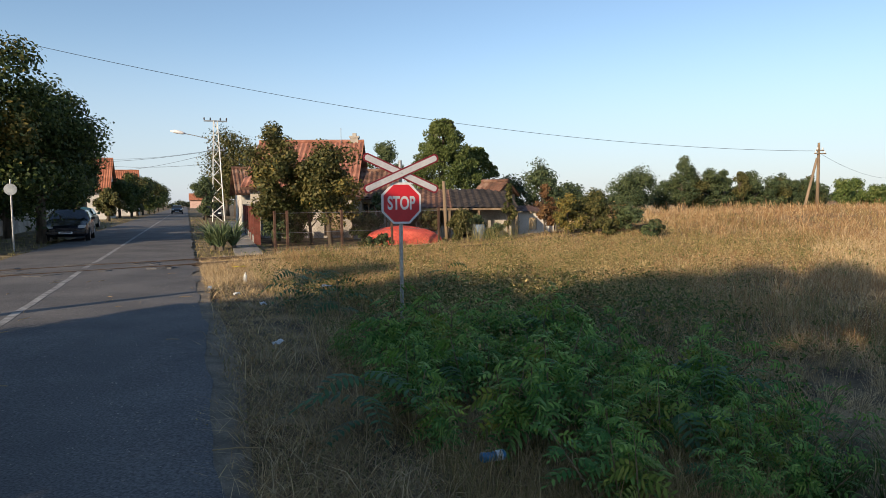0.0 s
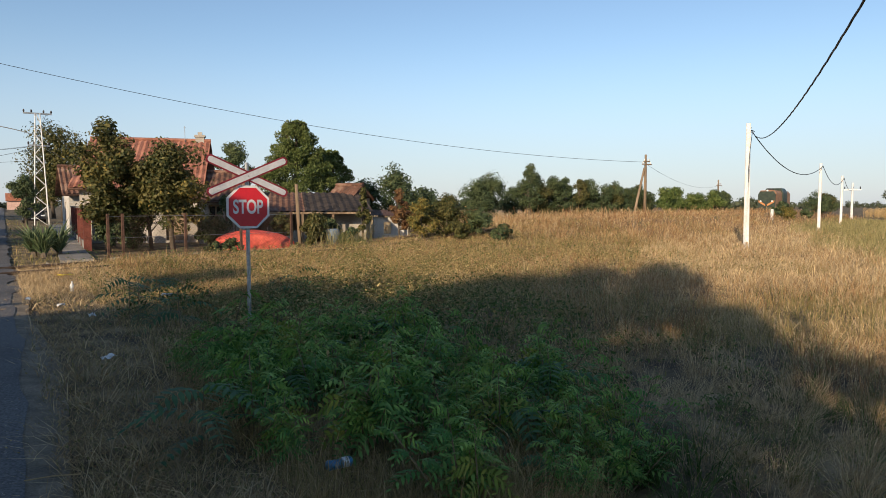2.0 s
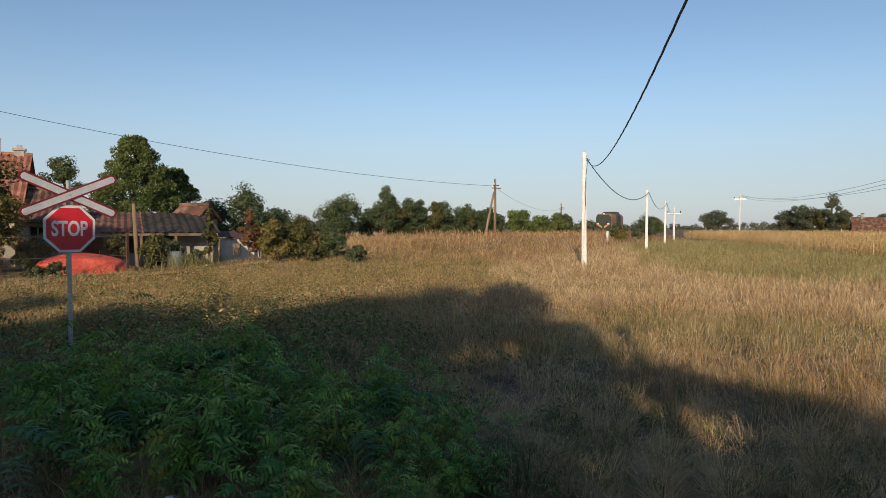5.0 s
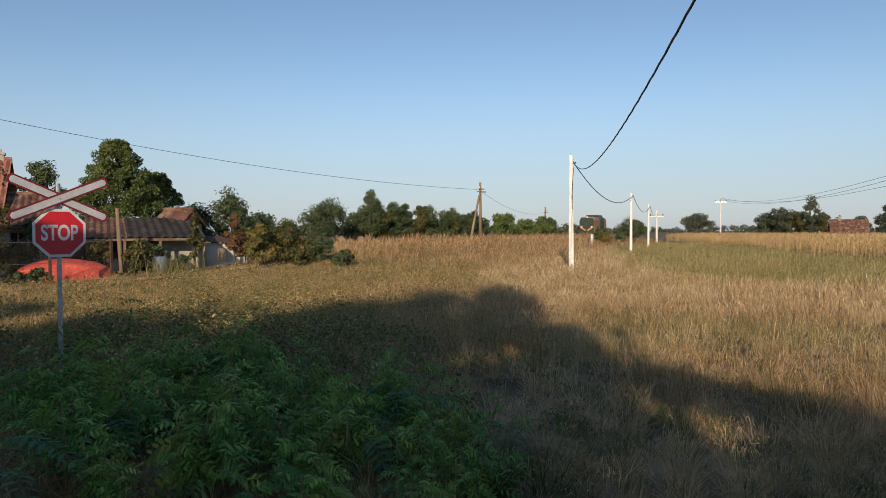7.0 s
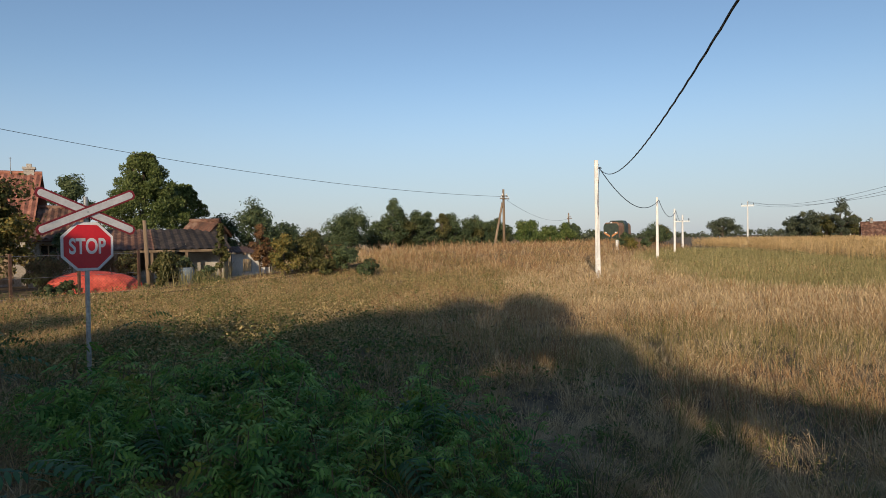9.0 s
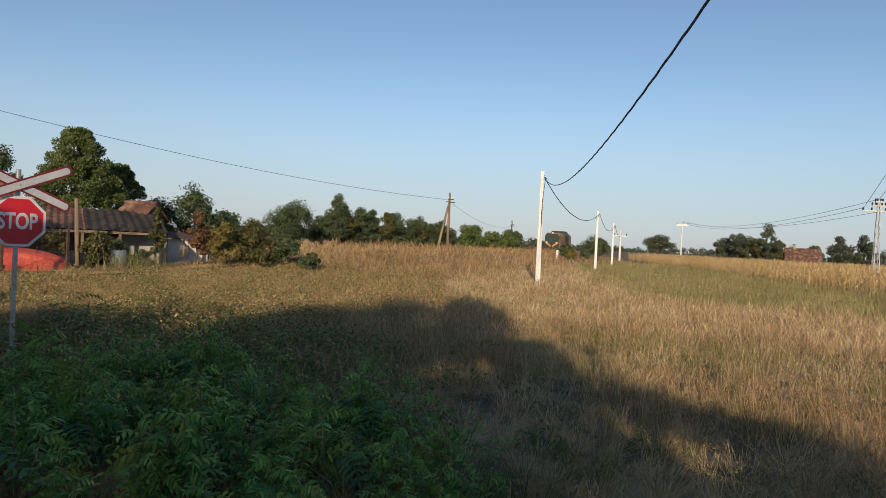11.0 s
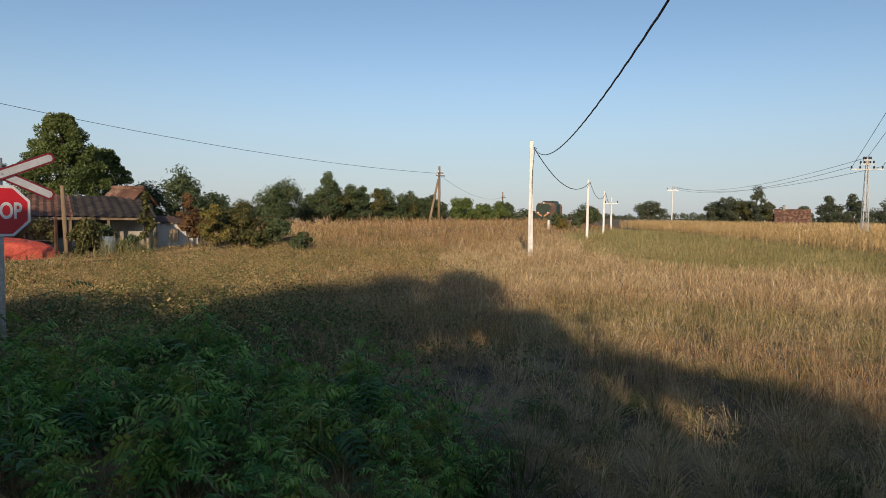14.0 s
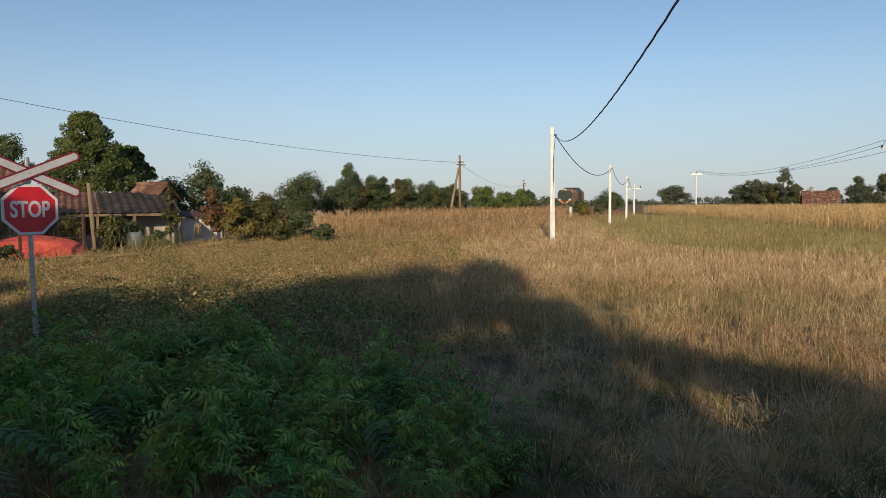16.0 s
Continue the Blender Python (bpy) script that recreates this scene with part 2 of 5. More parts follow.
def thing(name, m, label, category, group="", kind=""):
    e = new(name)
    e.empty_display_size = .2
    e.matrix_world = m
    return tagged(e, label, category, group, kind)


# ---- plan: the road runs along s with w to its right, the railway along k with q on the near side ----
def road_at(s, w, z=0.0):
    return (0.06 - 0.361 * s + 0.9325 * w, 0.9325 * s + 0.361 * w, z)


def road_sw(x, y):
    return (x - .06) * -.361 + y * .9325, (x - .06) * .9325 + y * .361


def track_at(k, q, z=0.0):
    return (-7.5 + .780 * k + .625 * q, 16.7 + .625 * k - .780 * q, z)


def track_kq(x, y):
    return (x + 7.5) * .780 + (y - 16.7) * .625, (x + 7.5) * .625 - (y - 16.7) * .780


ROAD_TURN = math.degrees(math.atan2(.361, .9325))
TRACK_TURN = math.degrees(math.atan2(.625, .780))


def smooth01(a, b, x):
    t = np.clip((x - a) / (b - a), 0, 1)
    return t * t * (3 - 2 * t)


def corn_dist(x, y):
    """Metres past the near edge of the maize field."""
    a = radians(38)
    return (x - 35.0) * math.cos(a) - (y - 17.8) * math.sin(a)


def bank_height(k, q):
    side = np.where(q > 0, 4.0, 2.5)
    return .75 * smooth01(10, 30, k) * (1 - smooth01(85, 104, k)) * np.exp(-(np.maximum(np.abs(q) - 1.6, 0) / side) ** 2)


def wobble(x, y):
    return .035 * (np.sin(1.3 * x + .7 * y) * np.sin(.9 * y - .4 * x + 1) + .6 * np.sin(2.9 * x - 1.7 * y + 2) * np.sin(2.3 * y + 1.1 * x))


def gz(x, y):
    """Height of the ground."""
    x, y = np.asarray(x, float), np.asarray(y, float)
    s, w = road_sw(x, y)
    k, q = track_kq(x, y)
    right = -.02 - .16 * smooth01(.2, 2.5, w) - .12 * smooth01(8, 25, w) + .10 * smooth01(-2, 30, corn_dist(x, y))
    far_side = -.03 - .05 * smooth01(2, 10, w)
    blend = smooth01(1.0, 3.5, q)
    z = np.where(w > 0, far_side * (1 - blend) + right * blend, -.02 + .04 * smooth01(5.6, 7, -w))
    z = z + wobble(x, y) * smooth01(.1, 1.5, np.maximum(w, -5.2 - w)) + bank_height(k, q)
    z = np.where((w < .12) & (w > -5.35), -.07, z)
    return z

# ---- ground, road, railway ----
def build_ground():
    u = np.linspace(-1, 1, 241)
    ax = np.sinh(u * 6.2) / np.sinh(6.2) * 2500 + u * 60
    X, Y = np.meshgrid(ax + 6, ax + 14)
    Z = gz(X, Y)
    R = np.hypot(X, Y)
    Z = np.where(R > 200, np.minimum(Z, -.3) - (R - 200) * .0005, Z)
    n = len(ax)
    V = np.stack([X, Y, Z], -1).reshape(-1, 3)
    i = (np.arange(n - 1)[:, None] * n + np.arange(n - 1)[None, :]).ravel()
    T = np.concatenate([np.stack([i, i + 1, i + n + 1], 1), np.stack([i, i + n + 1, i + n], 1)])
    ob = put("ground", np_mesh("ground", V, T), M["ground"], smooth=True)
    tagged(ob, "dry earth and thatch of a grassy village field", "ground", kind="structure")


build_ground()


def build_road():
    g = Geo()
    rows = []
    s = -40.0
    while s < 420:
        edge = .03 * math.sin(s * .9) + .02 * math.sin(s * 4.3 + 1) + .03 * math.sin(s * 2.1 + 2) + (.14 * math.sin(s * 3.1) if 14 < s < 20 else 0)
        row = []
        for w in (-5.25 - edge * .8, -4.9, -3.6, -2.55, -1.5, -.3, .0 + edge):
            hump = .03 * math.exp(-((s - 18.4 - .25 * w) / 2.2) ** 2)
            row.append(road_at(s, w, .03 * (1 - ((w + 2.6) / 2.7) ** 2) + hump))
        rows.append(row)
        s += .5 if s < 60 else 4
    g.grid([r[::-1] for r in rows])
    road = put("road", g, M["asphalt"], smooth=True)
    tagged(road, "worn grey asphalt village road with a crumbling edge", "road", kind="structure")
    # painted centre line, broken far past the crossing
    s = -30.0
    while s < 150:
        length = 9.0 if s < 60 else 3.2
        g = Geo()
        rows = []
        for i in range(13):
            ss = s + length * i / 12
            hump = .03 * math.exp(-((ss - 18.4 + .25 * 2.5) / 2.2) ** 2)
            j = .012 * math.sin(ss * 5)
            rows.append([road_at(ss, -2.45 + j, .034 + hump), road_at(ss, -2.57 + j, .034 + hump)])
        g.grid(rows)
        ob = put("road_line", g, M["line"])
        tagged(ob, "worn white painted centre line on the asphalt", "road marking", kind="structure")
        s += length + (.5 if s < 60 else 3.0)


build_road()


def build_shoulder():
    rows = []
    s = -20.0
    while s < 20:
        a = -.12
        b = .26 + .09 * math.sin(s * .8 + 2)
        row = []
        for i in range(7):
            w = a + (b - a) * i / 6
            row.append(road_at(s, w, -.006 - .05 * max(w, 0)))
        rows.append(row[::-1])
        s += .25
    tagged(put("road_shoulder", Geo().grid(rows), M["patch"], smooth=True), "dusty gravel along the crumbling road edge", "road shoulder", kind="structure")


build_shoulder()


def build_railway():
    tr = thing("railway_track", pose(*track_at(0, 0), 0, 0, TRACK_TURN), "old rusty railway track sunk in asphalt and grass", "railway track", kind="structure")
    for q in (-.75, .75):
        rows = []
        g = Geo()
        ks = [-30 + i for i in range(141)]
        prof = [(-.07, -.12), (-.012, -.10), (-.035, -.03), (-.035, .0), (.035, .0), (.035, -.03), (.012, -.10), (.07, -.12)]
        for k in ks:
            z = .07 + float(bank_height(np.array(float(k)), np.array(0.)))
            rows.append([(k, -q + a + 5.6 * (max(k, 0) / 105) ** 2, z + b) for a, b in prof])
        g.grid(rows)
        part("rail", g, M["rail"], tr)
    for k in range(-4, 24):
        g = Geo().box((-.12, -1.25, -.10), (.12, 1.25, .0))
        ob = part("sleeper", g, M["wood"], tr, "weathered wooden sleeper")
        ob.location = (k * .65 + 4.2, 0, float(bank_height(np.array(k * .65 + 4.2), np.array(0.))) - .01)


build_railway()


def build_crossing():
    """Broken paving between and beside the rails where they cross the road."""
    r = np.random.default_rng(4)
    bed = thing("crossing_paving", pose(*track_at(-1.2, 0), 0, 0, TRACK_TURN), "cracked asphalt patches around the sunken rails", "paving", kind="structure")
    for i in range(18):
        k, q = r.uniform(-4.2, 1.6), r.choice([-1.15, -.35, .25, 1.1]) + r.uniform(-.15, .15)
        a, b = r.uniform(.12, .4), r.uniform(.08, .2)
        n = 7
        out = [(a * math.cos(6.283 * j / n) * r.uniform(.7, 1.2), b * math.sin(6.283 * j / n) * r.uniform(.7, 1.2)) for j in range(n)]
        g = Geo()
        g.v = [(k + x, -q + y, .068) for x, y in out] + [(k + x * 1.15, -q + y * 1.15, .03) for x, y in out]
        g.f = [tuple(range(n))] + [((j + 1) % n, j, n + j, n + (j + 1) % n) for j in range(n)]
        part("paving_patch", g, M["asphalt"], bed)


build_crossing()


def build_pavement():
    pv = thing("pavement", pose(*road_at(21.2, 0), 0, 0, ROAD_TURN - 2.4), "pale concrete pavement of broad slabs beside a fence", "pavement", kind="structure")
    slab = None
    for i in range(26):
        g = Geo().box((1.2, .015, -.1), (2.05, 1.485, .05))
        ob = part("slab", slab.data if slab else g, M["concrete"], pv)
        slab = slab or ob
        ob.location = (0, i * 1.5, .008 * math.sin(i * 2.1))
        ob.rotation_euler = (radians(.3 * math.sin(i * 3.3)), radians(.4 * math.sin(i * 1.7)), 0)


build_pavement()

# ---- signs, poles and cables ----
def octagon(r, z):
    return [(r * math.cos(radians(22.5 + 45 * i)), z + r * math.sin(radians(22.5 + 45 * i))) for i in range(8)]


def text_mesh(body, wide, high, bold):
    cu = bpy.data.curves.new("letters", "FONT")
    cu.body, cu.size, cu.align_x, cu.align_y, cu.offset, cu.extrude = body, .3, "CENTER", "CENTER", bold, .001
    ob = bpy.data.objects.new("letters", cu)
    scene.collection.objects.link(ob)
    me = bpy.data.meshes.new_from_object(ob.evaluated_get(bpy.context.evaluated_depsgraph_get()))
    bpy.data.objects.remove(ob)
    co = np.array([v.co for v in me.vertices])
    lo, hi = co.min(0), co.max(0)
    me.transform(Matrix.Translation((-(lo[0] + hi[0]) / 2, -(lo[1] + hi[1]) / 2, 0)))
    me.transform(Matrix.Diagonal((wide / (hi[0] - lo[0]), high / (hi[1] - lo[1]), 1, 1)))
    me.transform(Matrix.Rotation(radians(90), 4, "X"))
    me.materials.clear()
    return me


def build_stop_sign():
    base = (-.59, 9.33, float(gz(-.59, 9.33)))
    t = thing("stop_sign", pose(*base, 0, 0, 20), "red octagonal stop sign with a level crossing cross above", "road sign", kind="")
    zc = 1.58 - base[2]
    part("post", Geo().tube([(0, .035, -.1), (0, .035, zc + .62)], .028, 12), M["steel"], t, "grey galvanised steel post", smooth=False)
    plate = part("plate", Geo().prism(octagon(.3 / math.cos(radians(22.5)), zc), -.004, .006), M["white"], t, "octagonal plate with a white rim", bevel=.002)
    part("red_face", Geo().prism(octagon(.268 / math.cos(radians(22.5)), zc), -.008, -.0045), M["red"], plate)
    word = part("letters", text_mesh("STOP", .42, .20, .008), M["white"], plate, "white capital letters STOP")
    word.location = (0, -.0095, zc + .005)
    for dz in (-.17, .17):
        part("clamp", Geo().box((-.05, .006, zc + dz - .02), (.05, .07, zc + dz + .02)), M["steel"], t)
    for i, a in enumerate((23.8, -23.8)):
        arm = part("arm", Geo().prism(arm_outline(.61, .063), -.004, .004), M["maroon"], t, "white crossing board with a dark red border", bevel=.002)
        arm.location = (0, -.022 - .014 * i, zc + .43)
        arm.rotation_euler = (0, radians(a), 0)
        # a greyer white than the plate and letters below
        part("white_field", Geo().prism(arm_outline(.582, .041), -.007, -.0045), M["grey_white"], arm)
    part("cross_bolt", Geo().tube([(0, -.046, zc + .43), (0, .03, zc + .43)], .012, 8), M["steel"], t)


def arm_outline(h, w):
    c = .55 * w
    return [(-h, -w + c), (-h + c, -w), (h - c, -w), (h, -w + c), (h, w - c), (h - c, w), (-h + c, w), (-h, w - c)]


build_stop_sign()


def concrete_pole(name, x, y, top, r0, r1, lean=(0, 0), label="slender whitewashed concrete pole standing in dry grass"):
    z = float(gz(x, y))
    t = thing(name, pose(x, y, z - .3, 0, 0, 49), label, "utility pole", "white poles along the railway")
    h = top - z + .3
    g = Geo()
    rows = []
    prof = [(-1, -1), (1, -1), (1, 1), (-1, 1)]
    for i in range(7):
        f = i / 6
        r = r0 + (r1 - r0) * f
        ring = []
        for a, b in prof:
            for da, db in ((.72, 1), (1, .72)) if a * b > 0 else ((1, .72), (.72, 1)):
                ring.append((a * da * r + lean[0] * f, b * db * r + lean[1] * f, h * f))
        rows.append(ring + ring[:1])
    g.grid(rows)
    o = len(g.v)
    g.v += rows[-1][:-1]
    g.f.append(tuple(range(o, o + 8)))
    part("shaft", g, M["pole_white"], t)
    part("hook", Geo().tube([(lean[0], lean[1], h - .25), (lean[0] + .12, lean[1] - .08, h - .24), (lean[0] + .16, lean[1] - .1, h - .17)], .014, 6), M["rust"], t)
    return (x, y, top)


P1, P2, P3, P4 = (19.1, 24.45), (37.0, 39.9), (50.2, 51.6), (70.5, 70.9)
concrete_pole("concrete_pole", *P1, 5.12, .115, .085, (.10, .05), "slender whitewashed concrete pole leaning slightly in dry grass")
concrete_pole("concrete_pole", *P2, 4.62, .11, .085)
concrete_pole("concrete_pole", *P3, 4.35, .11, .085)


def sag(a, b, depth, n=40):
    a, b = Vector(a), Vector(b)
    return [a.lerp(b, i / n) - Vector((0, 0, 4 * depth * (i / n) * (1 - i / n))) for i in range(n + 1)]


def cable(name, a, b, depth, r, label, wavy=0.0, category="cable"):
    pts = sag(a, b, depth)
    if wavy:
        pts = sag(a, b, depth, 160)
        pts = [p + Vector((0, 0, wavy * math.sin(i * 1.9))) for i, p in enumerate(pts)]
    return tagged(put(name, Geo().tube(pts, r, 6), M["cable"]), label, category)


H1 = (19.32, 24.6, 4.80)
concrete_pole("concrete_pole", .92, -1.05, 4.05, .11, .085, (0, 0), "whitewashed concrete pole on the road verge")
cable("black_cable", H1, (.86, -.92, 3.88), 1.08, .0125, "thick black twisted cable sagging from a white pole", .005)
cable("black_cable", H1, (37.12, 39.82, 4.40), 1.15, .022, "thick black cable sagging between white poles", .004)
cable("black_cable", (37.12, 39.82, 4.40), (50.3, 51.5, 4.15), .95, .022, "thick black cable sagging between white poles")
cable("black_cable", (50.3, 51.5, 4.15), (70.6, 70.8, 4.0), .8, .022, "thick black cable sagging between white poles")
loop = [(H1[0] + .14 * math.cos(a / 4) - .05, H1[1] - .05 + .05 * math.sin(a / 4), H1[2] - .02 + .045 * math.sin(a / 4)) for a in range(26)]
tagged(put("cable_coil", Geo().tube(loop, .016, 6), M["cable"]), "small coil of black cable hung at the pole top", "cable")
tagged(put("hanging_wire", Geo().tube([(19.2, 24.4, 4.7), (19.05, 24.32, 3.9), (19.0, 24.3, 3.2), (19.05, 24.33, 2.6)], .012, 6), M["cable"]), "loose wire end hanging down the white pole", "cable")


def telegraph_pole(name, x, y, top, brace, label):
    z = float(gz(x, y))
    t = thing(name, pose(x, y, z, 0, 0, TRACK_TURN - 20), label, "utility pole")
    h = top - z
    part("shaft", Geo().tube([(0, 0, -.3), (.02, 0, h * .5), (0, 0, h)], [.13, .11, .085], 10), M["wood"], t, smooth=True)
    if brace:
        part("brace", Geo().tube([(-1.25, .1, -.3), (-.08, .05, h * .78)], [.11, .08], 8), M["wood"], t)
    for i, dz in enumerate((.78, .55)):
        part("crossarm", Geo().box((-.45 + .15 * i, -.10, h - dz - .04), (.62 - .2 * i, -.03, h - dz + .04)), M["wood"], t)
        for a in (-.36, .5) if i == 0 else (-.2, .3):
            part("insulator", Geo().tube([(a, -.065, h - dz + .04), (a, -.065, h - dz + .10), (a, -.065, h - dz + .17), (a, -.065, h - dz + .2)], [.03, .055, .05, .02], 8), M["paper"], t, "white porcelain insulator")
    return t


telegraph_pole("telegraph_pole", 27.4, 47.4, 5.63, True, "weathered wooden telegraph pole with a slanting brace")
telegraph_pole("telegraph_pole", 55.5, 77.5, 5.0, False, "weathered wooden telegraph pole in the hedge")
cable("thin_wire", (27.4, 47.35, 5.03), (-25.4, 31.9, 10.7), 1.55, .013, "thin overhead wire across the field", category="wire")
cable("thin_wire", (27.4, 47.35, 4.9), (55.5, 77.5, 4.2), .9, .01, "thin overhead wire between wooden poles", category="wire")


def lattice_mast(name, x, y, top, wide, m, arms, label, group=""):
    z = float(gz(x, y))
    t = thing(name, pose(x, y, z - .1, 0, 0, m), label, "pylon", group)
    h = top - z + .1
    a0, a1 = wide, wide * .32
    for sx in (-1, 1):
        for sy in (-1, 1):
            part("leg", Geo().tube([(sx * a0, sy * a0, 0), (sx * a1, sy * a1, h)], .03, 4), M["mast"], t)
    n = 11
    for i in range(n):
        f0, f1 = i / n, (i + 1) / n
        r0, r1 = a0 + (a1 - a0) * f0, a0 + (a1 - a0) * f1
        d = 1 if i % 2 else -1
        for sy in (-1, 1):
            part("brace", Geo().tube([(-d * r0, sy * r0, h * f0), (d * r1, sy * r1, h * f1)], .02, 4), M["mast"], t)
        for sx in (-1, 1):
            part("brace", Geo().tube([(sx * r0, -d * r0, h * f0), (sx * r1, d * r1, h * f1)], .02, 4), M["mast"], t)
    for dz, half in arms:
        part("crossarm", Geo().box((-half, -.07, h - dz - .06), (half, .07, h - dz + .06)), M["steel"], t)
        for sx in (-1, -.45, .45, 1):
            part("insulator", Geo().tube([(sx * half * .95, 0, h - dz + .06), (sx * half * .95, 0, h - dz + .16), (sx * half * .95, 0, h - dz + .3)], [.04, .08, .05], 6), M["iron"], t, "dark insulator")
    return t


street_mast = lattice_mast("lattice_mast", -20.25, 59.4, 9.05, .52, ROAD_TURN, ((.02, 1.0), (2.6, .75)), "whitish steel lattice mast beside the road")
for i, (z, e) in enumerate(((6.5, (-37.5, 70, 6.5)), (6.45, (-38.5, 66, 5.9)), (5.3, (-37.5, 70, 5.9)), (6.4, (-39, 78, 5.6)), (8.8, (-10.5, 38.5, 3.5)), (6.45, (-10.2, 39.2, 3.3)), (8.9, (-42, 116, 7.5)), (6.5, (-42.3, 116, 6.5)))):
    cable("thin_wire", (-20.25 + .1 * i, 59.4, z), e, .35, .014, "thin supply wire from the mast to a house", category="wire")
lamp = thing("street_lamp", pose(-20.6, 59.2, 7.35, 0, 0, 8), "street lamp arm fixed to a lattice mast", "street lamp")
part("arm", Geo().tube([(0, 0, 0), (-1.2, 0, .32), (-2.3, 0, .55)], .035, 8), M["steel"], lamp)
part("lamp_head", Geo().tube([(-2.2, 0, .53), (-2.5, 0, .60), (-3.1, 0, .72), (-3.5, 0, .76)], [.05, .15, .17, .05], 10), M["white"], lamp, "pale lamp head", smooth=True)
field_mast = lattice_mast("lattice_mast", 60.6, 30.6, 6.95, .25, -40, ((.9, 1.3), (.1, .3), (.45, .55)), "whitish steel lattice mast in a maize field")
for i, (dx, dz) in enumerate(((-1.2, 6.3), (0.0, 7.1), (1.2, 6.3))):
    c, s_ = math.cos(radians(-40)), math.sin(radians(-40))
    a = (60.6 + dx * c, 30.6 + dx * s_, dz)
    cable("thin_wire", a, (117.4, 99.5, 8.2 + .2 * i), 1.6, .018, "power line wire over the maize field", category="wire")
    cable("thin_wire", a, (1 + 2.5 * i, -8.8, 19.8), .6, .018, "power line wire over the maize field", category="wire")


def far_pole(x, y, top, arm, label):
    z = float(gz(x, y))
    t = thing("power_pole", pose(x, y, z, 0, 0, -42), label, "utility pole", "far power poles")
    part("shaft", Geo().tube([(0, 0, -.3), (0, 0, top - z)], [.17, .11], 8), M["pole_white"], t)
    for dz in ((.9,) if arm < 1 else (.9, 1.1)):
        part("crossarm", Geo().box((-arm, -.07, top - z - dz - .07), (arm, .07, top - z - dz + .07)), M["steel"], t)
    for sx in (-1, 1):
        part("insulator", Geo().tube([(sx * arm * .9, 0, top - z - .83), (sx * arm * .9, 0, top - z - .5)], .07, 6), M["iron"], t)
    return t


far_pole(117.4, 99.5, 8.7, 1.25, "pale concrete power pole with a crossarm behind the maize")
far_pole(112.5, 102.5, 4.4, .3, "short pale concrete pole behind the maize")
far_pole(70.5, 70.9, 4.5, .95, "pale concrete pole with a short crossarm")
far_pole(190.0, 125.0, 5.0, .3, "thin pale pole on the horizon")
marker = thing("marker_post", pose(43.2, 52.2, float(gz(43.2, 52.2)), 0, 0, 30), "small white concrete railway marker post", "marker post")
part("stone", Geo().box((-.16, -.1, -.2), (.16, .1, 1.0)), M["pole_white"], marker, bevel=.03)

# ---- plants ----
rng = np.random.default_rng(7)


def blade_mesh(P, h, w, lean, az, head=False, droop=0.0):
    """Many grass blades as arrays: base points, heights, widths, lean and its course."""
    n = len(P)
    face = rng.uniform(0, math.tau, n)
    S = np.stack([np.cos(face), np.sin(face), np.zeros(n)], 1) * (w / 2)[:, None]
    L = np.stack([np.cos(az), np.sin(az), np.zeros(n)], 1) * (lean * h)[:, None]
    up = np.zeros((n, 3))
    up[:, 2] = h * np.sqrt(np.maximum(1 - np.minimum(lean, .97) ** 2, .02))
    if head:
        A, B = P + up * .62 + L * .35, P + up * .82 + L * .65
        V = np.stack([P - S * .45, P + S * .45, A - S * .45, A + S * .45, B - S * 1.5, B + S * 1.5, P + up + L], 1)
        F = np.array([(0, 1, 3), (0, 3, 2), (2, 3, 5), (2, 5, 4), (4, 5, 6)])
    else:
        A = P + up * .6 + L * .3
        tip = P + up * (1 - droop) + L
        V = np.stack([P - S, P + S, A - S * .8, A + S * .8, tip], 1)
        F = np.array([(0, 1, 3), (0, 3, 2), (2, 3, 4)])
    k = V.shape[1]
    T = (np.arange(n) * k)[:, None, None] + F[None]
    return V.reshape(-1, 3), T.reshape(-1, 3)


def leaf_mesh(P, N, size, aspect=.55):
    """Many rhombic leaves at points P that face about N."""
    n = len(P)
    N = N / np.maximum(np.linalg.norm(N, axis=1, keepdims=True), 1e-6)
    A = np.cross(N, rng.normal(size=(n, 3)))
    A /= np.maximum(np.linalg.norm(A, axis=1, keepdims=True), 1e-6)
    B = np.cross(N, A)
    s = size[:, None]
    fold = N * s * .12
    V = np.stack([P - A * s, P - B * s * aspect + fold, P + A * s, P + B * s * aspect + fold], 1)
    T = (np.arange(n) * 4)[:, None, None] + np.array([(0, 1, 2), (0, 2, 3)])[None]
    return V.reshape(-1, 3), T.reshape(-1, 3)


def needle_mesh(P, N, size):
    """Needle sprays: slim leaves that point outwards and up."""
    n = len(P)
    A = N / np.maximum(np.linalg.norm(N, axis=1, keepdims=True), 1e-6) 
    B = np.cross(A, rng.normal(size=(n, 3)))
    B /= np.maximum(np.linalg.norm(B, axis=1, keepdims=True), 1e-6)
    s = size[:, None]
    V = np.stack([P - A * s * .6, P - B * s * .45, P + A * s * .8, P + B * s * .45], 1)
    T = (np.arange(n) * 4)[:, None, None] + np.array([(0, 1, 2), (0, 2, 3)])[None]
    return V.reshape(-1, 3), T.reshape(-1, 3)


def joined(chunks):
    vs, ts, o = [], [], 0
    for v, t in chunks:
        vs.append(v)
        ts.append(t + o)
        o += len(v)
    return np.concatenate(vs), np.concatenate(ts)


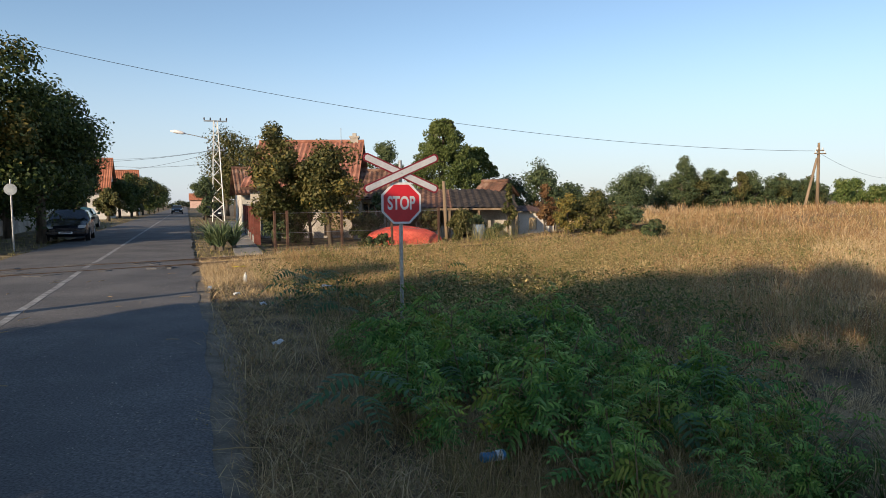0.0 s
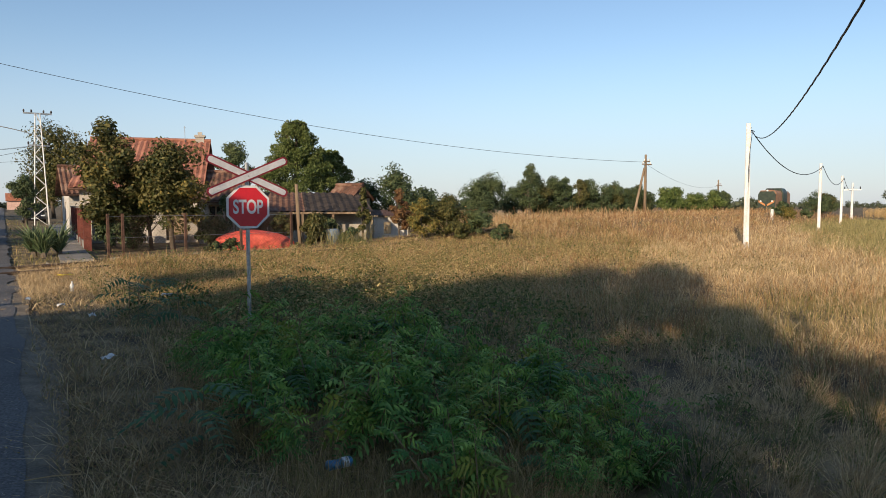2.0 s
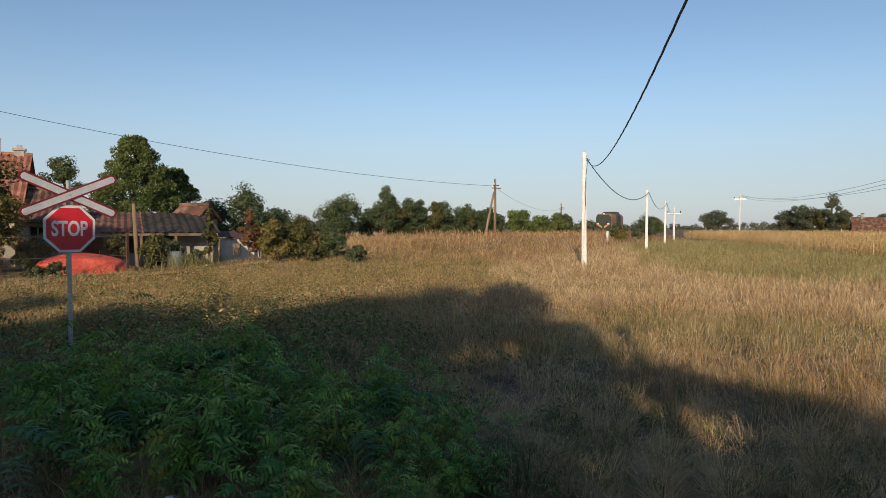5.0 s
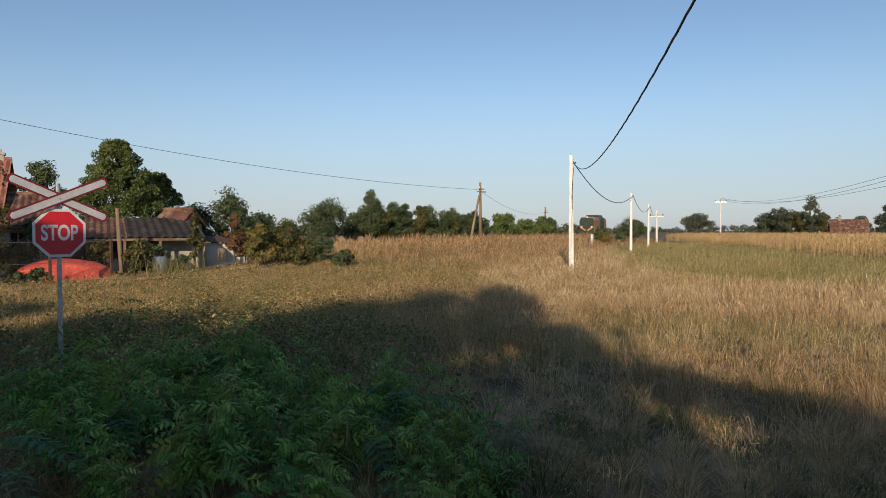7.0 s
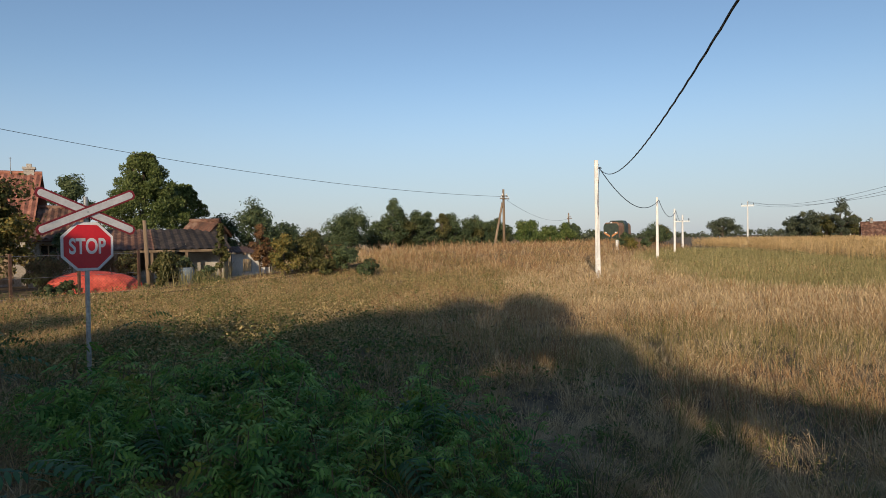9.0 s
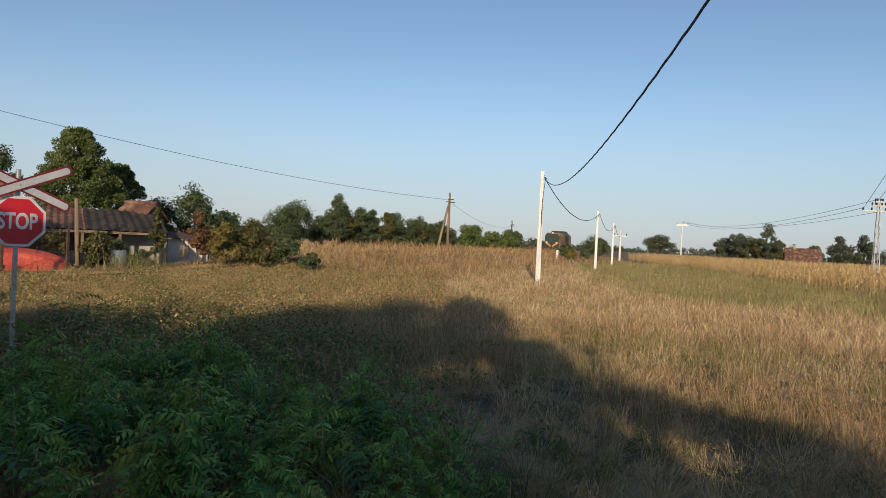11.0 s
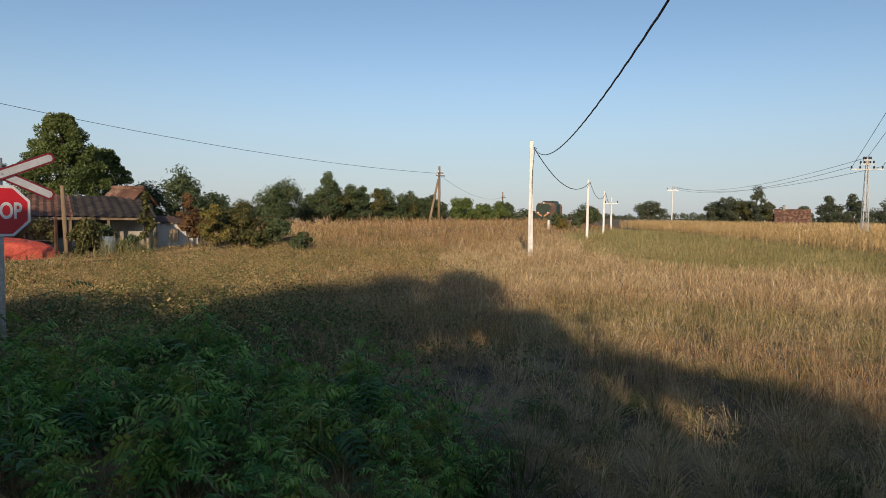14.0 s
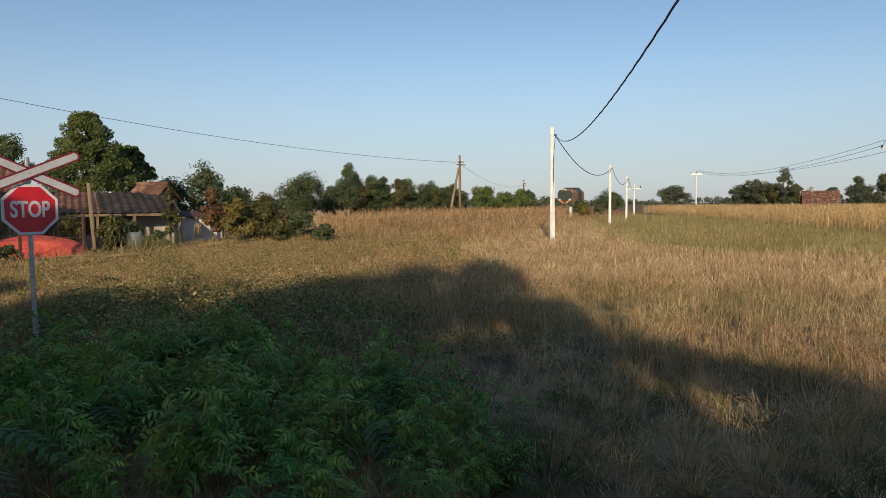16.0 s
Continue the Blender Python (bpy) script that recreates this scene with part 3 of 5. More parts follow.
def crown_points(cl, rad, n):
    """Points and outward directions over clumps of leaves."""
    i = rng.integers(0, len(cl), n)
    d = rng.normal(size=(n, 3))
    d /= np.linalg.norm(d, axis=1, keepdims=True)
    r = rng.uniform(.2, 1, n) ** .6 * np.where(rng.uniform(0, 1, n) < .10, rng.uniform(1.0, 1.32, n), 1.0)
    P = cl[i] + d * (r * rad[i])[:, None] * np.array([1, 1, .85])
    return P, d + rng.normal(size=(n, 3)) * .5 + np.array([0, 0, .35])


def make_tree(name, x, y, h, r, z0, n, leaf, foliage, label, category="tree", clumps=26, trunk=.14, pine=False, seed=1, group="", lop=0.0, squash=1.0, second=None, turn=None, bough=()):
    """A tapered trunk, limbs and a crown of leaf clumps; bough: clumps (x, y, z, radius) on a limb that reaches out of the crown."""
    global rng
    rng = np.random.default_rng(seed)
    z = float(gz(x, y))
    t = thing(name, pose(x, y, z - .05, 0, 0, float(rng.uniform(0, 360)) if turn is None else turn), label, category, group)
    mid, half = (z0 + h) / 2, (h - z0) / 2
    if pine:
        f = rng.uniform(0, 1, clumps) ** .8
        a = rng.uniform(0, math.tau, clumps)
        rr = r * (1.03 - f) ** .6 * rng.uniform(.15, 1.0, clumps) ** .5
        cl = np.stack([rr * np.cos(a), rr * np.sin(a), z0 + (h - z0) * f * .97], 1)
        rad = r * (.085 + .06 * (1 - f)) * rng.uniform(.8, 1.35, clumps)
    else:
        d = rng.normal(size=(clumps, 3))
        d /= np.linalg.norm(d, axis=1, keepdims=True)
        q = rng.uniform(.35, .86, clumps)
        cl = d * q[:, None] * np.array([r, r * squash, half]) + np.array([lop, 0, mid])
        taper = 1 - .35 * np.clip((cl[:, 2] - mid) / half, 0, 1)
        cl[:, :2] *= taper[:, None]
        rad = np.minimum(r, half) * rng.uniform(.24, .46, clumps)
        cl[0] = (lop, 0, h - rad[0] * 1.1)
        cl[1] = (lop + .1 * r, .08 * r, h - rad[0] * 1.9)
        cl[2] = (lop - .15 * r, -.1 * r, h - rad[0] * 2.6)
    if bough:
        cl = np.concatenate([cl, np.array([b[:3] for b in bough])])
        rad = np.concatenate([rad, np.array([b[3] for b in bough])])
    top = h * (.93 if pine else .72)
    bend = rng.normal(size=2) * .04 * h
    if pine:
        bend *= .2
    tp = [(0, 0, -.1), (bend[0] * .3, bend[1] * .3, top * .35), (bend[0], bend[1], top * .7), (bend[0] * .8 + lop * .4, bend[1], top)]
    part("trunk", Geo().tube(tp, [trunk * 1.25, trunk, trunk * .7, trunk * .2], 9), M["bark"], t, smooth=True)
    lim = sorted(range(clumps), key=lambda i: cl[i][2])[:: max(1, clumps // 9)]
    if bough:
        lim.append(len(cl) - 1)
    for i in lim:
        c = cl[i]
        b = min(max(c[2] * .62, z0 * .75), top * .9)
        st = Vector((bend[0] * b / top, bend[1] * b / top, b))
        e = Vector(c)
        part("limb", Geo().tube([st, st.lerp(e, .5) + Vector((0, 0, .08 * h * .5)), e], [trunk * .45, trunk * .28, trunk * .08], 6), M["bark"], t, smooth=True)
    P, N = crown_points(cl, rad, n)
    sz = leaf * rng.uniform(.6, 1.25, n)
    if second:
        pick = (np.sin(P[:, 0] * 2.1 + seed) + np.sin(P[:, 2] * 1.7 + 2 * seed) + rng.normal(size=n) * .7) > 1.1
        v, tr = leaf_mesh(P[pick], N[pick], sz[pick])
        part("turning_leaves", np_mesh("leaves", v, tr), M[second], t, "yellowing leaves")
        P, N, sz = P[~pick], N[~pick], sz[~pick]
    if pine:
        v, tr = needle_mesh(P, N, sz)
    else:
        v, tr = leaf_mesh(P, N, sz)
    part("crown", np_mesh("crown", v, tr), M[foliage], t)
    return t


# street trees left of the road; the first three stand beside and behind the eye and shade the verge
ST = "leafy street tree with dark green crown beside the road"
for i, (s, w, h, r, z0) in enumerate(((8.6, -6.3, 4.9, 1.3, 3.75), (5.2, -6.2, 5.2, 1.55, .8), (3.2, -6.1, 5.5, 1.7, .6), (.9, -6.3, 7.1, 1.7, .6), (-1.2, -6.2, 8.7, 1.9, .6), (-2.9, -6.2, 9.3, 1.7, .6), (-4.7, -6.3, 7.3, 1.6, .7), (-6.9, -6.2, 5.3, 2.4, .5))):
    x, y, _ = road_at(s, w)
    bough = [(.361 * d, -.9325 * d, 5.70 - .03 * k, .40 - .02 * k) for k, d in enumerate((1.2, 1.65, 2.1, 2.5, 2.9))] if s == -4.7 else ()
    make_tree("street_tree", x, y, h, r, z0, 9500, .14, "leaf_a", ST, seed=41 + i, group="street trees", clumps=46, turn=0 if bough else None, bough=bough)
for i, (x, y, h, r, z0, n) in enumerate(((-16.6, 24.0, 8.7, 2.5, 1.1, 17000), (-17.0, 27.6, 7.2, 2.8, 1.0, 17000), (-19.4, 34.0, 6.3, 2.1, 1.3, 12000), (-22.9, 41.2, 5.3, 1.5, 1.2, 7000))):
    make_tree("street_tree", x, y, h, r, z0, n, .10, "leaf_a", ("leafy street tree with some yellowing leaves" if i == 0 else ST), seed=60 + i, group="street trees", clumps=60, trunk=.17, second="leaf_y" if i == 0 else None)
for i, (s, w, h, r) in enumerate(((70, -7.2, 3.4, 1.7), (84, -7.4, 5.0, 2.2), (90, -6.6, 5.6, 2.6), (97, -6.4, 5.9, 2.7), (106, -6.2, 6.0, 2.8), (118, -6, 6.4, 2.9), (134, -6, 6.6, 3), (160, -6.2, 7, 3.2), (200, -6.4, 7, 3.4))):
    x, y, _ = road_at(s, w)
    make_tree("street_tree", x, y, h, r, .6, 5000, .14, "leaf_a" if i % 3 else "leaf_olive", "dense rounded street tree far down the road", seed=80 + i, group="street trees", clumps=18)
# unseen garden trees added beside the left houses to shade the wall and the parked cars
for i, (x, y, h, r) in enumerate(((-23.5, 11.5, 6.4, 2.8), (-28.0, 15.5, 6.8, 2.8))):
    make_tree("garden_tree", x, y, h, r, .8, 7000, .16, "leaf_a", "unseen leafy tree added to shade the village street", seed=130 + i, clumps=36)
make_tree("garden_tree", -23.0, 34.6, 5.6, 2.5, .7, 9000, .10, "leaf_a", "dark bushy tree behind the street trees", seed=140, clumps=40)
make_tree("garden_tree", -21.0, 31.4, 4.6, 1.8, .6, 7000, .09, "leaf_a", "dark bushy tree behind the street trees", seed=141, clumps=36)
# right side of the road past the crossing
make_tree("garden_tree", *road_at(57.5, 1.3)[:2], 4.2, 1.25, .8, 6000, .08, "leaf_b", "small dark green round tree beside the pavement", seed=101, clumps=16, trunk=.1)
make_tree("garden_tree", *road_at(80, 5.2)[:2], 10.6, 4.2, 1.8, 15000, .14, "leaf_olive", "large olive-leaved tree behind the houses", seed=102, clumps=55, trunk=.2)
make_tree("garden_tree", *road_at(92, 5)[:2], 7.4, 3.4, 1.2, 9000, .14, "leaf_olive", "yellowish tree beside the far road", seed=103, clumps=22, trunk=.2)
make_tree("garden_tree", *road_at(110, 4)[:2], 6.4, 2.6, 1.5, 2500, .22, "leaf_a", "green tree beside the far road", seed=104, clumps=18)
make_tree("garden_tree", -6.35, 24.6, 4.85, 1.3, .7, 9500, .075, "leaf_olive", "small fruit tree with dull green leaves behind a fence", seed=105, clumps=44, trunk=.07, second="leaf_y", group="garden fruit trees")
make_tree("garden_tree", -4.15, 24.3, 4.1, 1.45, .7, 10000, .075, "leaf_olive", "broad small fruit tree with yellowing leaves behind a fence", seed=106, clumps=44, trunk=.08, second="leaf_y", group="garden fruit trees")
make_tree("garden_tree", -5.2, 26.0, 3.7, 1.3, .5, 11000, .05, "leaf_a", "dark bushy fruit tree in a front garden", seed=107, clumps=30, trunk=.06, group="garden fruit trees")
make_tree("pine_tree", .15, 42.3, 7.0, 3.3, 1.0, 64000, .085, "needle", "broad green pine tree behind the sheds", seed=108, clumps=250, trunk=.2, pine=True)
make_tree("pine_tree", 2.6, 46.5, 5.5, 2.4, .9, 30000, .085, "needle", "darker pine tree beside a broad pine", seed=109, clumps=150, trunk=.16, pine=True)
make_tree("garden_tree", -4.2, 52, 6.8, 1.7, 1.8, 6000, .10, "leaf_b", "grey-green tree behind the red roof", seed=110, clumps=18)
for i, (x, y, h, r) in enumerate(((5.2, 50, 3.7, 1.5), (7.7, 50, 4.8, 1.75), (10.6, 54, 3.4, 1.5), (17.0, 60, 4.2, 1.5), (18.6, 61.5, 5.2, 1.9))):
    make_tree("garden_tree", x, y, h, r * 1.12, .3, 8000, .10, "leaf_b", "bushy dark green tree behind the railway", seed=120 + i, group="trees behind the railway", clumps=42)
make_tree("garden_tree", 23.3, 62.5, 6.1, 1.75, .2, 8000, .10, "leaf_b", "tall dark pointed tree in the hedge behind the railway", seed=130, clumps=26, group="trees behind the railway")
for i in range(14):
    x, y = 24.6 + i * 1.2 + .4 * math.sin(i * 1.9), 63.3 + i * .42
    make_tree("hedge_tree", x, y, 4.75 - i * .06 + .45 * math.sin(i * 2.3), 1.65 + .3 * math.sin(i * 1.3), .1, 3800, .10, "leaf_b" if i % 4 else "leaf_olive", "dense hedge tree along the railway", seed=140 + i, group="hedge trees", clumps=16)
for i in range(11):
    x, y = 22.8 + i * 1.9, 66.8 + i * .6
    make_tree("hedge_tree", x, y, 3.9 + .4 * math.sin(i * 1.7), 1.7, .05, 3200, .11, "leaf_b", "lower hedge tree behind the others", seed=400 + i, group="hedge trees", clumps=16)
for i, (x, y, h, r) in enumerate(((34, 55, 3.1, 1.3), (36, 56.5, 3.3, 1.3), (38.2, 57.5, 2.7, 1.2), (43.5, 64, 3.2, 1.4), (46, 65, 3.4, 1.4), (48.6, 68, 3.6, 1.5), (52, 71.5, 3.6, 1.5), (66, 70.5, 3.0, 1.5), (69, 74, 3.4, 1.7), (72, 79, 3.8, 1.9), (52.5, 58.5, 1.3, .7), (47.0, 55.5, 1.9, 1.1))):
    make_tree("bush", x, y, h, r, .05, 3800 if i < 8 else 2600, .10, "leaf_bright" if i < 5 else "leaf_b" if i % 4 else "leaf_olive", "leafy green bush beside the railway", "bush", seed=160 + i, group="bushes beside the railway", clumps=14, trunk=.05)
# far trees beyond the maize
for i, (a, d, h, r, fo) in enumerate(((47.9, 150, 6.0, 4.1, "leaf_far_haze"), (43.3, 135, 3.8, 1.6, "leaf_far_haze"), (53.0, 175, 6.6, 3.2, "leaf_far_haze"), (54.1, 172, 7.6, 3.6, "leaf_far_haze"), (55.1, 174, 6.6, 3.2, "leaf_olive"), (56.1, 172, 10.3, 3.0, "leaf_far_haze"), (56.9, 176, 6.4, 2.2, "leaf_olive"), (59.4, 168, 5.2, 2.0, "leaf_far_haze"), (61.0, 172, 7.6, 3.0, "leaf_far_haze"), (62.5, 174, 8.0, 3.2, "leaf_far_haze"), (64.6, 170, 7.2, 3.8, "leaf_far_haze"), (66.8, 172, 7.6, 4.2, "leaf_far_haze"), (53.2, 185, 4.4, 3.0, "leaf_far_haze"))):
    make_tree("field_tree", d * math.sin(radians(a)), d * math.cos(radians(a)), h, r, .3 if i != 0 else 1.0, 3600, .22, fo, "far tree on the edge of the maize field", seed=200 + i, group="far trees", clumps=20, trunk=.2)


def far_woods():
    global rng
    rng = np.random.default_rng(5)
    chunks = []
    for a in np.arange(-40, 75, .55):
        d = 420 + 160 * math.sin(a * .3) + rng.uniform(-40, 40)
        h = 3.5 + 2.5 * rng.uniform() + 2 * math.sin(a * .9) * rng.uniform()
        c = np.array([[d * math.sin(radians(a)), d * math.cos(radians(a)), -.4 + h * .45]])
        cl = c + rng.normal(size=(5, 3)) * np.array([2.5, 2.5, h * .18])
        P, N = crown_points(cl, np.full(5, h * .4), 150)
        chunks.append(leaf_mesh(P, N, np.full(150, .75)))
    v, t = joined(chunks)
    tagged(put("far_woods", np_mesh("far_woods", v, t), M["leaf_far_haze"]), "line of far woods on the horizon with haze in its colour", "woods", kind="stuff")


far_woods()

# ---- grass and herbs ----
def spots(n, rmin, rmax, a0, a1, power=1.0):
    """Points over a fan of the plan, denser near its tip."""
    u = rng.uniform(0, 1, n)
    r = rmin * (rmax / rmin) ** (u ** power)
    a = np.radians(rng.uniform(a0, a1, n))
    return r * np.sin(a), r * np.cos(a), r


def patchy(x, y, f, ph):
    return .5 + .25 * (np.sin(f * x + ph) * np.cos(f * 1.13 * y - ph * 2) + np.sin(f * .57 * (x + y) + 3 * ph) * np.cos(f * .71 * (x - y) + ph))


WEED_C = np.array([(-.3, 5.2, .9), (.6, 5.0, 1.2), (1.1, 4.1, .85), (.6, 6.4, 1.1), (1.3, 5.8, .7), (.5, 3.6, .7), (.2, 7.3, .9), (1.0, 7.1, .55), (-.75, 6.3, .6), (-.1, 4.2, .45), (1.9, 4.9, .55), (2.1, 4.2, .45), (1.7, 3.5, .4)])


def in_weeds(x, y):
    k = np.zeros_like(x)
    for cx, cy, r in WEED_C:
        k = np.maximum(k, 1 - np.hypot(x - cx, y - cy) / r)
    return k


def stuff(name, chunks, material, label, category="grass"):
    v, t = joined(chunks)
    return tagged(put(name, np_mesh(name, v, t), M[material]), label, category, kind="stuff")


def field_masks(x, y):
    s, w = road_sw(x, y)
    k, q = track_kq(x, y)
    return s, w, k, q, corn_dist(x, y)


def base(x, y):
    return np.stack([x, y, gz(x, y) - .01], 1)


def hashed(i, j, k):
    h = np.sin(i * 127.1 + j * 311.7 + k * 74.7) * 43758.5453
    return h - np.floor(h)


def tufted(x, y, cell, pull):
    """Draws points towards the hearts of tufts; also gives the way out of the tuft and a number for each tuft."""
    i, j = np.floor(x / cell), np.floor(y / cell)
    cx, cy = (i + .15 + .7 * hashed(i, j, 1)) * cell, (j + .15 + .7 * hashed(i, j, 2)) * cell
    return x + (cx - x) * pull, y + (cy - y) * pull, np.arctan2(y - cy, x - cx), hashed(i, j, 3)


def grow(name, n, fan, keep, hgt, wid, lean, material, label, head=False, category="grass", tuft=0.0):
    x, y, r = spots(n, *fan)
    if tuft:
        x, y, out, lot = tufted(x, y, tuft, .55)
    m = keep(x, y) > rng.uniform(0, 1, n)
    x, y, r = x[m], y[m], r[m]
    if tuft:
        out, lot = out[m], lot[m]
    n = len(x)
    h = hgt[0] + (hgt[1] * 1.15 - hgt[0]) * rng.beta(1.3, 2.2, n)
    h *= .55 + .55 * patchy(x, y, 1.4, 1.3) + .4 * patchy(x, y, 4.3, .6)
    w = (wid + .00030 * r) * rng.uniform(.6, 1.4, n)
    le = rng.uniform(lean[0], lean[1], n)
    az = rng.uniform(0, math.tau, n)
    if tuft:
        az = out + rng.normal(size=n) * .8
        h *= (.7 + .65 * lot) * (.62 + .38 * smooth01(2.5, 7, r))
    return stuff(name, [blade_mesh(base(x, y), h, w, le, az, head)], material, label, category)


rng = np.random.default_rng(11)
FAN = (1.4, 48, -42, 75)


def herb_zone(x, y):
    """Leafy ground behind the weed shoots."""
    return 1 - smooth01(.55, 1.1, np.hypot((x - .6) / 4.2, (y - 9.3) / 4.6) + .35 * (patchy(x, y, 1.7, 2.7) - .5))


def keep_dry(x, y):
    s, w, k, q, c = field_masks(x, y)
    right = smooth01(1.2, 3.6, x - .10 * (y - 4) + 1.3 * (patchy(x, y, 1.1, .4) - .5))
    return right * (w > .3) * smooth01(5.5, 8.5, q + 2 * (patchy(x, y, .6, 2) - .5)) * (c < -3) * (1 - .9 * (in_weeds(x, y) > .12)) * (1 - .75 * herb_zone(x, y)) * (.2 + .8 * smooth01(.3, .62, .6 * patchy(x, y, 2.2, .9) + .4 * patchy(x, y, 5.1, 2.3)))


def keep_verge(x, y):
    s, w, k, q, c = field_masks(x, y)
    return (w > -.15) * (q > -1.6) * (1 - smooth01(1.9, 3.4, w + .35 * np.sin(s))) * (s < 24) * smooth01(-.2, .5, w + .3 * (patchy(x, y, 3, 1) - .3))


def keep_mid(x, y):
    s, w, k, q, c = field_masks(x, y)
    return (w > 1.2) * (q > -1.0) * (1 - smooth01(2.5, 6, x - .25 * (y - 8))) * (.3 + .7 * patchy(x, y, 1.7, .2)) * (1 - .55 * herb_zone(x, y)) * (1 - .35 * (in_weeds(x, y) > .2)) * (y > 2)


def keep_bank(x, y):
    s, w, k, q, c = field_masks(x, y)
    return (q > -3.5) * (1 - smooth01(6.0, 9.0, q + 2 * (patchy(x, y, .6, 2) - .5))) * smooth01(19, 27, k + 4 * patchy(x, y, .5, 1)) * (.35 + .65 * patchy(x, y, 1.1, 2.2))


def keep_low(x, y):
    s, w, k, q, c = field_masks(x, y)
    return (q > -1.2) * (1 - smooth01(7.0, 10.0, q)) * (w > 2.2) * (1 - smooth01(22, 32, k)) * (.4 + .6 * patchy(x, y, 1.3, 1.8))


grow("dry_field_grass", 350000, FAN, keep_dry, (.10, .38), .0007, (.1, .9), "dry", "tall pale dry grass with feathery seed heads", True, tuft=.42)
grow("dry_field_grass", 150000, FAN, keep_dry, (.08, .28), .0009, (.3, .95), "straw", "tangled dry undergrowth of old grass blades", tuft=.55)
grow("green_grass", 130000, FAN, lambda x, y: keep_dry(x, y) * (patchy(x, y, .8, 2.6) > .47), (.12, .36), .0016, (.2, .8), "green", "fresh green grass tufts between dry stalks", tuft=.5)
grow("green_grass", 9000, (2.4, 6, 15, 55), lambda x, y: smooth01(.75, .2, np.hypot((x - 2.1) / 1.0, (y - 3.6) / 1.5)), (.2, .5), .005, (.3, .95), "green", "long arching green grass beside the weeds", tuft=.4)
grow("weed_stalks", 2600, (2.6, 9, -12, 32), lambda x, y: (in_weeds(x, y) > .04) * .8, (.12, .42), .0045, (.1, .9), "straw", "bare dead stalks between green shoots", category="weeds")
grow("rusty_stalks", 70000, (6, 48, -42, 75), lambda x, y: keep_dry(x, y) * (patchy(x, y, .55, 4.1) > .48), (.22, .52), .0009, (.05, .5), "rust_weed", "thin rusty stalks among dry grass", True)
grow("cut_grass", 62000, (2.2, 26, -42, 8), keep_verge, (.05, .24), .0030, (.8, .995), "straw", "flattened mown straw on the road verge")
grow("dead_stems", 9000, (2.2, 24, -42, 14), lambda x, y: np.maximum(keep_verge(x, y), .6 * keep_mid(x, y)), (.12, .42), .0050, (.75, .99), "dry", "broken pale dead stems lying over the verge")
grow("edge_straw", 34000, (2.2, 22, -30, 8), lambda x, y: smooth01(-.3, .25, road_sw(x, y)[1] + .25 * (patchy(x, y, 2.3, .6) - .4)) * (road_sw(x, y)[1] < .7) * .8, (.04, .16), .0026, (.93, .998), "straw", "loose straw strewn over the road edge")
grow("verge_grass", 22000, (2.2, 26, -42, 10), keep_verge, (.04, .14), .002, (.2, .8), "olive", "thin short green grass on the road verge")
grow("meadow_grass", 85000, (3, 26, -25, 30), keep_mid, (.12, .38), .0018, (.3, .95), "straw", "mixed dry and brown meadow grass")
grow("meadow_grass", 70000, (3, 26, -25, 30), keep_mid, (.12, .36), .0022, (.2, .85), "olive", "olive green meadow grass under the sign")
grow("bank_weeds", 95000, (18, 110, 2, 50), keep_bank, (.25, .85), .002, (.1, .75), "rust_weed", "tall rusty brown weeds on the railway bank", True, "weeds")
grow("bank_weeds", 45000, (18, 75, 2, 50), keep_bank, (.25, .75), .002, (.1, .75), "dry", "tall straw coloured weeds on the railway bank", True, "weeds")
grow("low_herbs", 90000, (10, 48, -15, 40), keep_low, (.12, .36), .006, (.2, .8), "olive", "low olive green herbs beside the railway", False, "weeds")
grow("low_herbs", 70000, (10, 48, -15, 40), keep_low, (.12, .40), .006, (.2, .8), "rust_weed", "low brown withered herbs beside the railway", False, "weeds")


grow("olive_patches", 90000, (4, 60, 15, 78), lambda x, y: smooth01(3, 6, x) * (track_kq(x, y)[1] > 6) * (corn_dist(x, y) < -5) * smooth01(.52, .66, patchy(x, y, .42, 5.3)), (.14, .40), .0016, (.1, .8), "olive", "olive green grass patches in the dry field")
grow("bank_green", 75000, (18, 75, 2, 50), lambda x, y: keep_bank(x, y) * smooth01(.5, .62, patchy(x, y, .5, 3.3)), (.2, .6), .002, (.1, .8), "olive", "green weeds between brown ones on the railway bank", False, "weeds")
grow("track_straw", 120000, (12, 30, -28, 22), lambda x, y: (road_sw(x, y)[1] > .1) * (track_kq(x, y)[1] > -.9) * (1 - smooth01(3.0, 6.0, track_kq(x, y)[1])) * (track_kq(x, y)[0] < 16) * 1.0, (.08, .30), .0019, (.5, .98), "dry", "yellow cut straw beside the rails")
grow("sunny_herbs", 70000, (12, 48, -8, 40), keep_low, (.12, .34), .0025, (.2, .9), "dry", "pale dry herbs in front of the railway", False, "weeds")
grow("tall_garden_grass", 9000, (22, 28, -2, 12), lambda x, y: np.exp(-((x - 2.0) ** 2 + (y - 25.3) ** 2) / .5), (.6, 1.2), .004, (.2, .7), "strip", "tall green grass by the shed", False)


def herb_leaves(name, n, fan, keep, hgt, size, material, label):
    x, y, r = spots(n, *fan)
    m = keep(x, y) > rng.uniform(0, 1, n)
    x, y, r = x[m], y[m], r[m]
    n = len(x)
    P = base(x, y)
    P[:, 2] += rng.uniform(.02, 1, n) ** .8 * hgt * (.4 + 1.2 * patchy(x, y, 2.1, .7))
    N = rng.normal(size=(n, 3)) * .6 + np.array([0, 0, 1])
    stuff(name, [leaf_mesh(P, N, (size + .0006 * r) * rng.uniform(.6, 1.4, n), .45)], material, label, "weeds")


